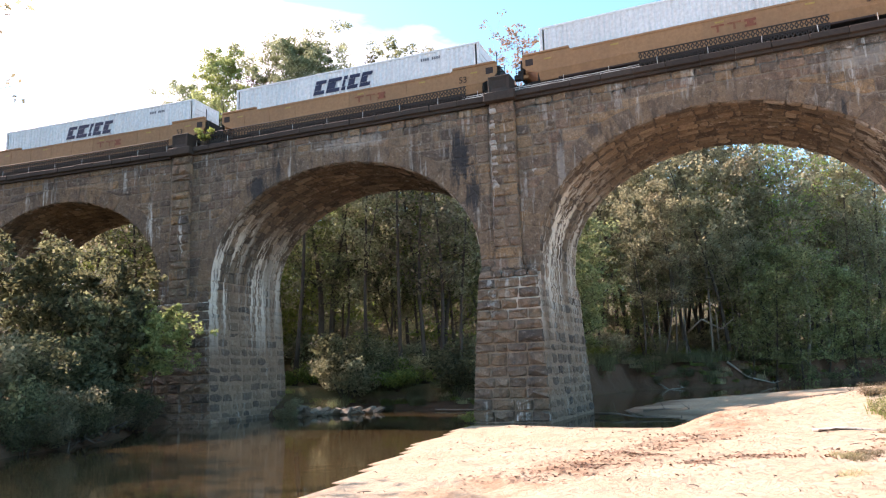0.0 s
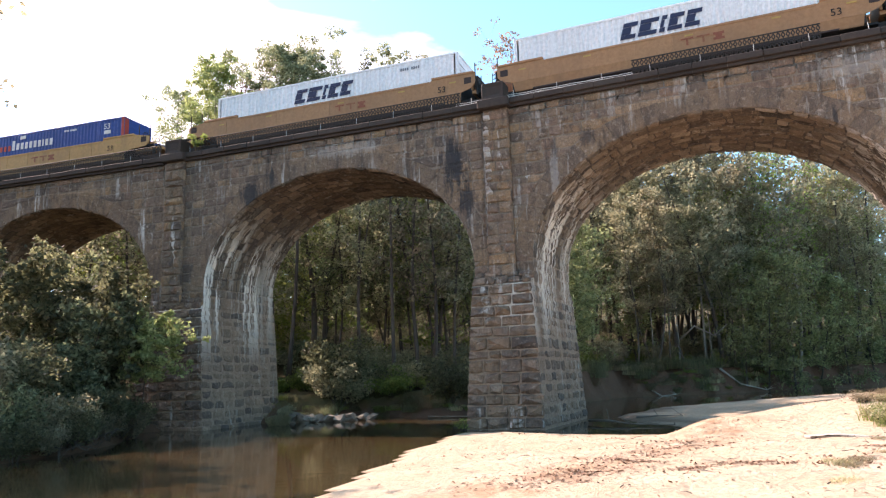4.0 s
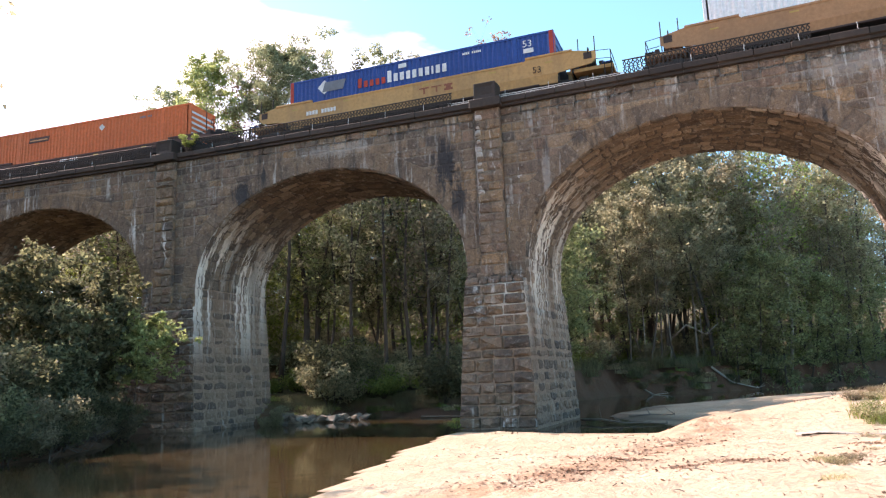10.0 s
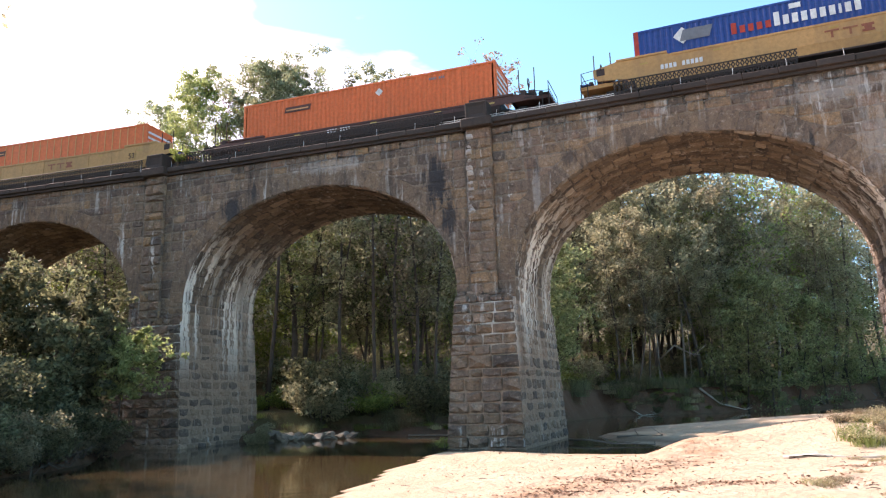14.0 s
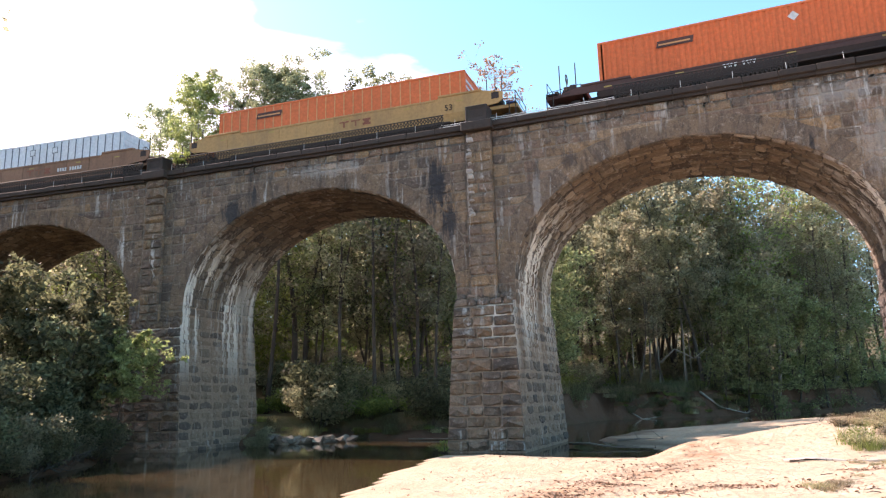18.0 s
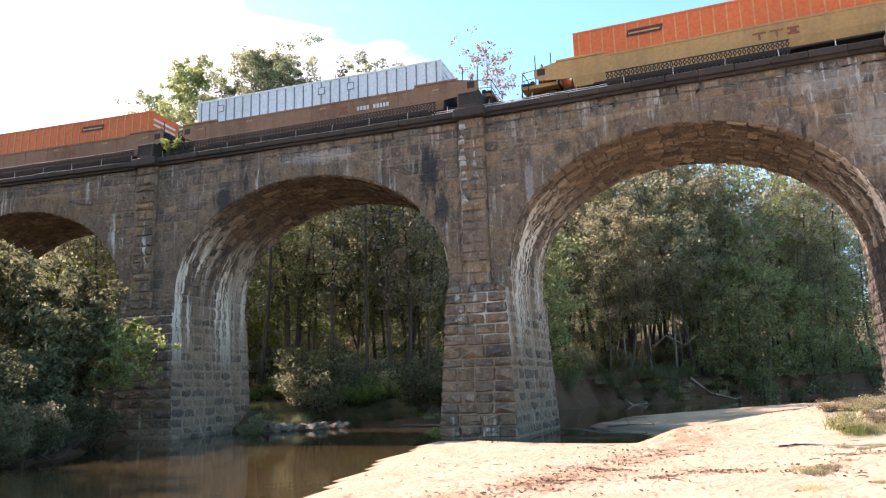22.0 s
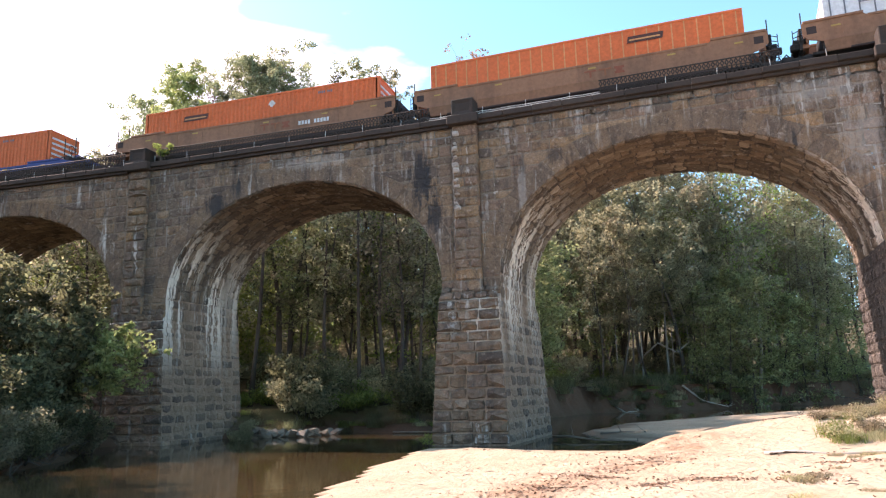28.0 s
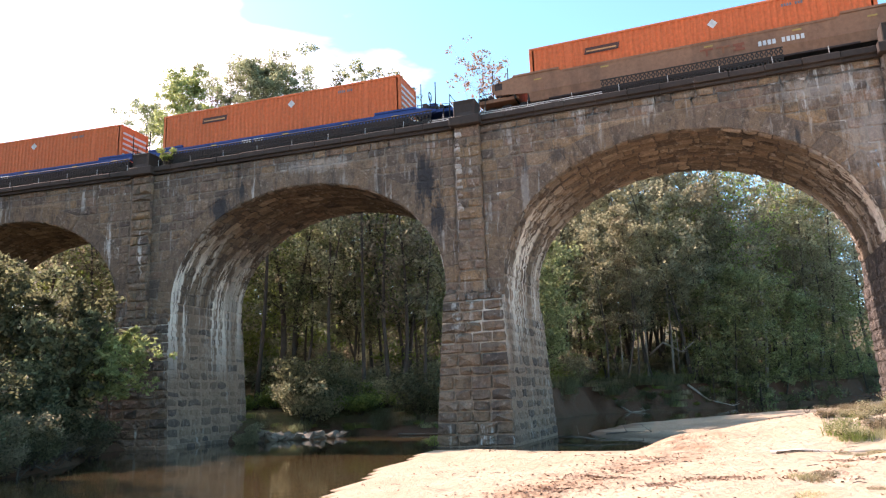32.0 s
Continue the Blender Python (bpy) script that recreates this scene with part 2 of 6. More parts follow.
M_DEADWOOD = surface("bleached_wood", (0.5, 0.46, 0.4), (0.3, 0.26, 0.21), 6, 0.85, 0.5, 0.02, vary=0.3)
M_GREYWOOD = surface("grey_wet_wood", (0.26, 0.22, 0.18), (0.14, 0.11, 0.09), 6, 0.8, 0.5, 0.02, vary=0.3)
M_ROCK = surface("river_rock", (0.25, 0.2, 0.155), (0.36, 0.3, 0.24), 2, 0.9, 0.6, 0.05, vary=0.3)


def leaf_material(name, c1, c2, glow=0.45, vary=0.25):
    m, t, p = nodes(name)
    isl = t.nodes.new("ShaderNodeNewGeometry").outputs["Random Per Island"]
    obj = t.nodes.new("ShaderNodeObjectInfo").outputs["Random"]
    col = mixed(t, isl, c1, c2)
    h = put(t, "ShaderNodeHueSaturation")
    r = t.nodes.new("ShaderNodeMapRange")
    r.inputs["To Min"].default_value, r.inputs["To Max"].default_value = 1 - vary, 1 + vary
    t.links.new(obj, r.inputs["Value"])
    t.links.new(r.outputs["Result"], h.inputs["Value"])
    r2 = t.nodes.new("ShaderNodeMapRange")
    r2.inputs["To Min"].default_value, r2.inputs["To Max"].default_value = 0.47, 0.52
    t.links.new(obj, r2.inputs["Value"])
    t.links.new(r2.outputs["Result"], h.inputs["Hue"])
    t.links.new(col, h.inputs["Color"])
    t.links.new(h.outputs["Color"], p.inputs["Base Color"])
    p.inputs["Roughness"].default_value = 0.65
    p.inputs["Specular IOR Level"].default_value = 0.25
    tr = t.nodes.new("ShaderNodeBsdfTranslucent")
    br = put(t, "ShaderNodeHueSaturation", Value=1.7, Saturation=1.1)
    t.links.new(h.outputs["Color"], br.inputs["Color"])
    t.links.new(br.outputs["Color"], tr.inputs["Color"])
    mx = t.nodes.new("ShaderNodeMixShader")
    mx.inputs["Fac"].default_value = glow
    t.links.new(p.outputs["BSDF"], mx.inputs[1])
    t.links.new(tr.outputs["BSDF"], mx.inputs[2])
    t.links.new(mx.outputs["Shader"], t.nodes["Material Output"].inputs["Surface"])
    return m


M_LEAF = leaf_material("leaves", (0.15, 0.145, 0.093), (0.31, 0.295, 0.195), 0.6)
M_LEAF_SKY = leaf_material("grey_green_leaves", (0.12, 0.14, 0.085), (0.33, 0.36, 0.225), 0.5)
M_LEAF_LIGHT = leaf_material("yellow_green_leaves", (0.1, 0.14, 0.045), (0.23, 0.28, 0.095), 0.55)
M_LEAF_PALE = leaf_material("pale_green_leaves", (0.19, 0.185, 0.115), (0.37, 0.365, 0.235), 0.6)
M_LEAF_DARK = leaf_material("dark_leaves", (0.05, 0.058, 0.034), (0.2, 0.215, 0.125), 0.55)
M_LEAF_SKYLIT = leaf_material("light_green_leaves", (0.15, 0.185, 0.08), (0.34, 0.385, 0.18), 0.52)
M_LEAF_GREEN = leaf_material("fresh_green_leaves", (0.1, 0.115, 0.055), (0.27, 0.285, 0.15), 0.6)
M_LEAF_DRY = leaf_material("dry_leaves", (0.24, 0.13, 0.09), (0.4, 0.28, 0.18), 0.3)
M_GRASS = leaf_material("grass", (0.2, 0.185, 0.1), (0.42, 0.36, 0.235), 0.3)
M_LITTER = leaf_material("fallen_leaves", (0.2, 0.115, 0.065), (0.4, 0.27, 0.17), 0.0, 0.3)


def ground_material():
    """Sand, river mud and woodland floor, chosen by the soil layer of the sheet."""
    m, t, p = nodes("riverside_soil")
    at = t.nodes.new("ShaderNodeAttribute")
    at.attribute_name = "soil"
    sep = t.nodes.new("ShaderNodeSeparateColor")
    t.links.new(at.outputs["Color"], sep.inputs["Color"])
    fine = spot(t, 9, detail=10, rough=0.7)
    big = spot(t, 0.5, detail=5)
    sand = mixed(t, ramp(t, big, 0.35, 0.7), (0.54, 0.44, 0.325), (0.47, 0.365, 0.255))
    sand = mixed(t, ramp(t, fine, 0.45, 0.85), sand, (0.34, 0.235, 0.15))
    wood = mixed(t, ramp(t, big, 0.3, 0.7), (0.09, 0.062, 0.035), (0.06, 0.065, 0.025))
    wood = mixed(t, ramp(t, fine, 0.4, 0.8), wood, (0.14, 0.1, 0.055))
    mud = mixed(t, ramp(t, fine, 0.3, 0.8), (0.17, 0.092, 0.06), (0.08, 0.046, 0.032))
    col = mixed(t, sep.outputs["Red"], wood, sand)
    col = mixed(t, sep.outputs["Green"], col, mud)
    damp = t.nodes.new("ShaderNodeMath")
    damp.operation = "MULTIPLY"
    t.links.new(sep.outputs["Blue"], damp.inputs[0])
    t.links.new(ramp(t, spot(t, 1.4, detail=7, rough=0.7), 0.4, 0.62), damp.inputs[1])
    col = mixed(t, damp.outputs[0], col, (0.33, 0.185, 0.11))
    t.links.new(col, p.inputs["Base Color"])
    p.inputs["Roughness"].default_value = 0.95
    p.inputs["Specular IOR Level"].default_value = 0.1
    mid = spot(t, 1.7, detail=4)
    hump = t.nodes.new("ShaderNodeMath")
    hump.operation = "MULTIPLY_ADD"
    hump.inputs[1].default_value = 4.0
    t.links.new(mid, hump.inputs[0])
    t.links.new(fine, hump.inputs[2])
    relief(t, p, hump.outputs[0], 0.8, 0.07)
    return m


M_GROUND = ground_material()


def water_material():
    m, t, p = nodes("muddy_water")
    n = spot(t, 0.25, detail=3)
    t.links.new(mixed(t, n, (0.066, 0.046, 0.022), (0.042, 0.03, 0.015)), p.inputs["Base Color"])
    p.inputs["Roughness"].default_value = 0.05
    p.inputs["IOR"].default_value = 1.33
    p.inputs["Specular IOR Level"].default_value = 0.32
    relief(t, p, spot(t, 1.6, (1, 1, 1), detail=3), 0.08, 0.05)
    return m


M_WATER = water_material()


def paint(name, c, rough=0.5, grime=0.35, grime_c=(0.06, 0.045, 0.035), vary=0.0):
    m = surface(name, c, tuple(v * 0.88 for v in c), 1.4, rough, 0.05, 0.004, 0.0, vary, True, grime, grime_c, (1.0, 1.0, 0.25))
    m.node_tree.nodes["Principled BSDF"].inputs["Specular IOR Level"].default_value = 0.22
    return m


P_WHITE = paint("white_paint", (0.86, 0.87, 0.88), 0.4, 0.12, (0.4, 0.38, 0.35))
P_GREY = paint("pale_grey_paint", (0.76, 0.79, 0.82), 0.4, 0.25, (0.4, 0.4, 0.4))
P_SEAM = paint("seam_grey", (0.2, 0.22, 0.25), 0.6)
P_BLUE = paint("blue_paint", (0.022, 0.075, 0.27), 0.4, 0.15)
P_RED = paint("red_paint", (0.5, 0.06, 0.035), 0.5, 0.2)
P_ORANGE = paint("orange_paint", (0.82, 0.178, 0.062), 0.6, 0.15, (0.35, 0.1, 0.05))
P_ORANGE_POST = paint("pale_orange_paint", (0.75, 0.34, 0.14), 0.5, 0.2)
P_TAN = paint("tan_paint", (0.43, 0.22, 0.11), 0.6, 0.5, (0.24, 0.13, 0.075))
P_YELLOW = paint("ochre_yellow_paint", (0.55, 0.3, 0.12), 0.6, 0.6, (0.26, 0.15, 0.08))
P_BROWN = paint("brown_paint", (0.34, 0.168, 0.1), 0.65, 0.5, (0.07, 0.045, 0.035))
P_DARK = paint("dark_brown_paint", (0.11, 0.055, 0.047), 0.65, 0.4, (0.04, 0.03, 0.03))
P_NAVY = paint("navy_paint", (0.03, 0.085, 0.27), 0.6, 0.3, (0.05, 0.045, 0.045))
P_INK = paint("dark_blue_lettering", (0.03, 0.04, 0.085), 0.5, 0.0)
P_LETTER = paint("white_lettering", (0.75, 0.75, 0.73), 0.5, 0.2)
P_BLACK = paint("black_underframe", (0.03, 0.028, 0.027), 0.7, 0.4)
P_FADED = paint("faded_red_marking", (0.3, 0.075, 0.05), 0.6, 0.6, (0.3, 0.17, 0.08))
# blackish brown for low sills, bottom chords and end fittings
P_BLACK_BROWN = paint("blackish_brown_paint", (0.062, 0.042, 0.038), 0.7, 0.4)
P_MARK = paint("yellow_marking", (0.5, 0.33, 0.1), 0.5, 0.2)


# ---- mesh helpers ----
def mesh_of(name, verts, faces, material, smooth=False):
    me = bpy.data.meshes.new(name)
    me.from_pydata([tuple(v) for v in verts], [], faces)
    me.materials.append(material)
    if smooth:
        me.polygons.foreach_set("use_smooth", [True] * len(me.polygons))
    me.update()
    return me


def part(name, data, material=None, parent=None, label="", at=None):
    """One mesh object from a mesh or a bmesh, under a thing or a part."""
    if isinstance(data, bmesh.types.BMesh):
        me = bpy.data.meshes.new(name)
        data.to_mesh(me)
        data.free()
        me.materials.append(material)
        data = me
    ob = new(name, data)
    if parent is not None:
        ob.parent = parent
    if at is not None:
        ob.matrix_basis = at
    if label:
        ob["label"] = label
    return ob


def box(bm, x0, x1, y0, y1, z0, z1, bevel=0.0):
    r = bmesh.ops.create_cube(bm, size=1.0, matrix=Matrix.Translation(((x0 + x1) / 2, (y0 + y1) / 2, (z0 + z1) / 2)) @ Matrix.Diagonal((abs(x1 - x0), abs(y1 - y0), abs(z1 - z0), 1)))
    if bevel:
        es = {e for v in r["verts"] for e in v.link_edges}
        bmesh.ops.bevel(bm, geom=list(es), offset=bevel, segments=1, affect="EDGES")
    return bm


def boxes(*rows, bevel=0.0):
    bm = bmesh.new()
    for r in rows:
        box(bm, *r, bevel=bevel)
    return bm


def rod(bm, a, b, r0, r1=None, seg=8):
    a, b = Vector(a), Vector(b)
    d = b - a
    m = Matrix.Translation((a + b) / 2) @ d.to_track_quat("Z", "Y").to_matrix().to_4x4()
    bmesh.ops.create_cone(bm, cap_ends=True, segments=seg, radius1=r0, radius2=r0 if r1 is None else r1, depth=d.length, matrix=m)
    return bm


def tube(points, radii, seg=7):
    """Verts and faces of a tapered limb along points."""
    vs, fs = [], []
    n = len(points)
    for i, (p, r) in enumerate(zip(points, radii)):
        p = Vector(p)
        d = (Vector(points[min(i + 1, n - 1)]) - Vector(points[max(i - 1, 0)])).normalized()
        x = d.orthogonal().normalized()
        y = d.cross(x)
        for k in range(seg):
            a = 2 * math.pi * k / seg
            vs.append(p + (x * math.cos(a) + y * math.sin(a)) * r)
    for i in range(n - 1):
        for k in range(seg):
            fs.append((i * seg + k, i * seg + (k + 1) % seg, (i + 1) * seg + (k + 1) % seg, (i + 1) * seg + k))
    fs.append(tuple(range(seg))[::-1])
    fs.append(tuple((n - 1) * seg + k for k in range(seg)))
    return vs, fs


def joined(pieces):
    vs, fs = [], []
    for v, f in pieces:
        o = len(vs)
        vs.extend(v)
        fs.extend(tuple(i + o for i in q) for q in f)
    return vs, fs


# ---- the viaduct ----
RC = 450.17          # radius of the front face, concave to the river bar
TURN = 0.0446
TOP = 16.23          # underside of the cornice
SPRING, RISE = 8.305, 6.064
DEEP = 7.2           # front to rear face
RING = 0.98
SHOULDER = 7.0
BATTER = 0.41
# bay: width between pier lines, offset of the arch, half span
BAYS = {-4: (19.8, 0.0, 8.35), -3: (19.8, 0.0, 8.35), -2: (19.51, 0.0, 8.337), -1: (20.913, 0.52, 8.49), 0: (19.81, 0.127, 8.358), 1: (19.8, 0.0, 8.35), 2: (19.8, 0.0, 8.35)}
HEAD = {k: -TURN * (k + 0.5) for k in range(-4, 3)}
PIER_AT = {0: Vector((0, 0))}
for k in range(0, 3):
    PIER_AT[k + 1] = PIER_AT[k] + BAYS[k][0] * Vector((math.cos(HEAD[k]), math.sin(HEAD[k])))
for k in range(-1, -5, -1):
    PIER_AT[k] = PIER_AT[k + 1] - BAYS[k][0] * Vector((math.cos(HEAD[k]), math.sin(HEAD[k])))


def bay_pose(k):
    w, o, a = BAYS[k]
    mid = PIER_AT[k] + (w / 2 + o) * Vector((math.cos(HEAD[k]), math.sin(HEAD[k])))
    return pose(mid.x, mid.y, 0, 0, 0, math.degrees(HEAD[k]))


def pier_pose(k):
    return pose(PIER_AT[k].x, PIER_AT[k].y, 0, 0, 0, math.degrees(-TURN * k))


def half_open(k, z):
    a = BAYS[k][2]
    if z > SPRING:
        return a * math.sqrt(max(0.0, 1 - ((z - SPRING) / RISE) ** 2))
    return a - BATTER * max(0.0, SHOULDER - z) / SHOULDER


def extrados(k, z):
    a = BAYS[k][2]
    if z < SPRING:
        return a
    return (a + RING) * math.sqrt(max(0.0, 1 - ((z - SPRING) / (RISE + RING)) ** 2))


def jut(z):
    """How far the pier's foot stands before the face."""
    return 0.58 + 0.36 * (SHOULDER - z) / SHOULDER


JUT = {-1: 0.35}      # the pier by the left bank stands out less
RNG = random.Random(7)


def stone(quad, fn, bulge, joint=0.016):
    """A quarry-faced block: ragged rim with worn corners, rough pillowed front."""
    c = [sum(p[i] for p in quad) / 4 for i in (0, 1)]
    wide, tall = abs(quad[1][0] - quad[0][0]), abs(quad[3][1] - quad[0][1])
    def inset(p, g):
        dx, dy = c[0] - p[0], c[1] - p[1]
        return (p[0] + math.copysign(min(g, abs(dx)), dx), p[1] + math.copysign(min(g, abs(dy)), dy))
    loop = []
    for i in range(4):
        p, q = quad[i], quad[(i + 1) % 4]
        f = RNG.uniform(0.35, 0.65)
        loop += [p, (p[0] + (q[0] - p[0]) * f, p[1] + (q[1] - p[1]) * f)]
    worn = [RNG.uniform(0.3, 1.6) * joint + (RNG.uniform(0, 0.05) if i % 2 == 0 else RNG.uniform(0, 0.014)) for i in range(8)]
    edge_in = [g + RNG.uniform(0.025, 0.07) for g in worn]
    vs = []
    for ring, lo, hi in ((worn, -0.06, -0.06), (worn, -0.008, 0.014), (edge_in, bulge * 0.2, bulge * 1.3)):
        for p, g in zip(loop, ring):
            u, v = inset(p, g)
            vs.append(fn(u, v, RNG.uniform(lo, hi)))
    vs.append(fn(c[0] + RNG.uniform(-0.2, 0.2) * wide, c[1] + RNG.uniform(-0.2, 0.2) * tall, bulge * RNG.uniform(0.4, 1.7)))
    fs = []
    for r in (0, 8):
        for i in range(8):
            k = (i + 1) % 8
            fs.append((r + i, r + k, r + 8 + k, r + 8 + i))
    for i in range(8):
        fs.append((16 + i, 16 + (i + 1) % 8, 24))
    return vs, fs


def course(u00, u10, u01, u11, v0, v1, length, spread=0.35):
    """Blocks of one course: its left end runs from u00 to u01, its right end from u10 to u11."""
    lo, hi = max(u00, u01), min(u10, u11)
    n = max(1, round(((u10 - u00) + (u11 - u01)) / 2 / length + RNG.uniform(-0.3, 0.3)))
    if hi - lo < 0.3:
        n = 1
    cuts = [lo + (hi - lo) * (i + RNG.uniform(-spread, spread) * 0.6) / n for i in range(1, n)]
    low, top = [u00] + cuts + [u10], [u01] + cuts + [u11]
    for i in range(n):
        yield ((low[i], v0), (low[i + 1], v0), (top[i + 1], v1), (top[i], v1))


def levels(lo, hi, step):
    n = max(1, round((hi - lo) / step))
    out = [lo + (hi - lo) * (i + (RNG.uniform(-0.17, 0.17) if 0 < i < n else 0)) / n for i in range(n + 1)]
    return list(zip(out, out[1:]))


viaduct = tagged(new("viaduct"), "long curved stone arch railway viaduct of weathered brown ashlar", "viaduct", kind="structure")
NEAR = (-2, -1, 0)


def lay(blocks, name, material, parent, as_parts, at):
    if as_parts:
        for v, f in blocks:
            part(name, mesh_of(name, v, f, material), parent=parent)
    elif blocks:
        ob = part(name + "s", mesh_of(name + "s", *joined(blocks), material), parent=parent)
        ob["kind"] = "stuff"


# stretches of joints whitened by lime: left, right, bottom, top in the bay
LIMED = {0: ((4.6, 9.2, 14.9, 16.1), (6.6, 9.2, 10.6, 14.9), (-9.2, -8.2, 8.8, 13.6)), -1: ((-8.6, -7.9, 9.0, 12.8), (-4.5, 2.5, 15.3, 16.1))}


def limed(k, u, z):
    return any(a < u < b and c < z < d for a, b, c, d in LIMED.get(k, ()))


def build_bay(k):
    w, o, a = BAYS[k]
    base = bay_pose(k)
    near = k in NEAR
    L, R = -w / 2 - o, w / 2 - o
    # spandrel core, front and rear
    n = 40
    prof = [(a * math.cos(math.pi * i / n), SPRING + RISE * math.sin(math.pi * i / n)) for i in range(n, -1, -1)]
    prof = [(-s, z) for s, z in reversed(prof)]
    vs, fs = [], []
    def quad(p):
        i = len(vs)
        vs.extend(p)
        fs.append((i, i + 1, i + 2, i + 3))
    for y, flip in ((0.03, False), (DEEP - 0.03, True)):
        cols = [((s0, z0), (s1, z1), (s1, TOP), (s0, TOP)) for (s0, z0), (s1, z1) in zip(prof, prof[1:])]
        cols += [((L, SHOULDER - 0.5), (-a - 0.02, SHOULDER - 0.5), (-a - 0.02, TOP), (L, TOP)), ((a + 0.02, SHOULDER - 0.5), (R, SHOULDER - 0.5), (R, TOP), (a + 0.02, TOP))]
        for c in cols:
            p = [(s, y, z) for s, z in c]
            quad(p[::-1] if flip else p)
    core = part("spandrel_wall", mesh_of("spandrel_wall", vs, fs, M_MORTAR), parent=viaduct, at=base)
    # barrel
    vs, fs = [], []
    path = prof
    for (s0, z0), (s1, z1) in zip(path, path[1:]):
        quad([(s0, 0.03, z0), (s0, DEEP - 0.03, z0), (s1, DEEP - 0.03, z1), (s1, 0.03, z1)])
    barrel = part("arch_barrel", mesh_of("arch_barrel", vs, fs, M_VAULT_MORTAR), parent=viaduct, at=base)
    if k not in (-3, -2, -1, 0, 1):
        return
    # face blocks
    face = lambda u, v, d: (u, 0.03 - d, v)
    rear = lambda u, v, d: (-u, DEEP - 0.03 + d, v)
    crown = SPRING + RISE + RING
    for side, fn in (("front", face), ("rear", rear)):
        blocks = []
        for z0, z1 in levels(SHOULDER, crown, 0.54):
            for sg in (-1, 1):
                e0, e1 = extrados(k, z0), extrados(k, z1)
                inner0, inner1 = sg * e0, sg * e1
                out = (L + 0.72) if sg < 0 else (R - 0.72)
                if sg < 0:
                    blocks += [stone(q, fn, 0.045, 0.022 if side == "front" and limed(k, (q[0][0] + q[1][0]) / 2, (q[0][1] + q[2][1]) / 2) else 0.019) for q in course(out, inner0, out, inner1, z0, z1, 0.9)]
                else:
                    blocks += [stone(q, fn, 0.045, 0.022 if side == "front" and limed(k, (q[0][0] + q[1][0]) / 2, (q[0][1] + q[2][1]) / 2) else 0.019) for q in course(inner0, out, inner1, out, z0, z1, 0.95)]
        for z0, z1 in levels(crown, TOP, 0.54):
            blocks += [stone(q, fn, 0.045, 0.022 if side == "front" and limed(k, (q[0][0] + q[1][0]) / 2, (q[0][1] + q[2][1]) / 2) else 0.019) for q in course(L + 0.72, R - 0.72, L + 0.72, R - 0.72, z0, z1, 0.95)]
        parts = side == "front" and k in (-1, 0)
        lay(blocks, "stone", M_STONE if parts else M_STONE_J, core, parts, base)
    # lime washed out over the joints
    vs, fs = [], []
    for a0, b0, c0, d0 in LIMED.get(k, ()):
        n = int((b0 - a0) / 0.3)
        m = int((d0 - c0) / 0.22)
        for i in range(n):
            for j in range(m):
                u, z = a0 + (i + 0.5) * 0.3, c0 + (j + 0.5) * 0.22
                if abs(u) > extrados(k, z) + 0.25 and RNG.random() < (0.13 if k == 0 and u > 0 else 0.12):
                    h = len(vs)
                    vs += [(u + x * RNG.uniform(0.06, 0.16), 0.026, z + y * RNG.uniform(0.04, 0.11)) for x, y in ((-1, -1), (1, -1), (1, 1), (-1, 1))]
                    fs.append((h, h + 1, h + 2, h + 3))
    if vs:
        part("lime_crust", mesh_of("lime_crust", vs, fs, M_WHITE_CRUST), parent=core, label="rough white crust in the joints")["kind"] = "stuff"
    # voussoirs
    blocks = []
    m = 32
    for i in range(m):
        t0, t1 = math.pi * i / m, math.pi * (i + 1) / m
        g = RNG.uniform(-0.01, 0.03)
        q = ((a * math.cos(t0), SPRING + RISE * math.sin(t0)), ((a + RING + g) * math.cos(t0), SPRING + (RISE + RING + g) * math.sin(t0)),
             ((a + RING + g) * math.cos(t1), SPRING + (RISE + RING + g) * math.sin(t1)), (a * math.cos(t1), SPRING + RISE * math.sin(t1)))
        c = [sum(p[j] for p in q) / 4 for j in (0, 1)]
        vs = []
        for shrink, lo, hi in ((0.985, -0.05, -0.05), (0.985, 0.006, 0.016), (0.88, 0.02, 0.05)):
            for p in q:
                vs.append((c[0] + (p[0] - c[0]) * shrink, 0.03 - RNG.uniform(lo, hi), c[1] + (p[1] - c[1]) * shrink))
        fs = [(r + x, r + (x + 1) % 4, r + 4 + (x + 1) % 4, r + 4 + x) for r in (0, 4) for x in range(4)] + [(8, 9, 10, 11)]
        blocks.append((vs, fs))
    lay(blocks, "voussoir", M_RING if near else M_STONE_J, core, near, base)
    # vault: narrow rings side by side, their joints broken
    blocks = []
    span = 7.35
    def soffit(u, v, d):
        th = math.pi - u / span
        nx, nz = math.cos(th) / a, math.sin(th) / RISE
        l = math.hypot(nx, nz)
        return (a * math.cos(th) - nx / l * d, v, SPRING + RISE * math.sin(th) - nz / l * d)
    for d0, d1 in levels(0.02, DEEP - 0.02, 0.5):
        blocks += [stone(q, soffit, 0.07, 0.022) for q in course(0.0, math.pi * span, 0.0, math.pi * span, d0, d1, 0.72, 0.6)]
    lay(blocks, "vault_stone", M_VAULT, barrel, False, base)


for k in BAYS:
    build_bay(k)


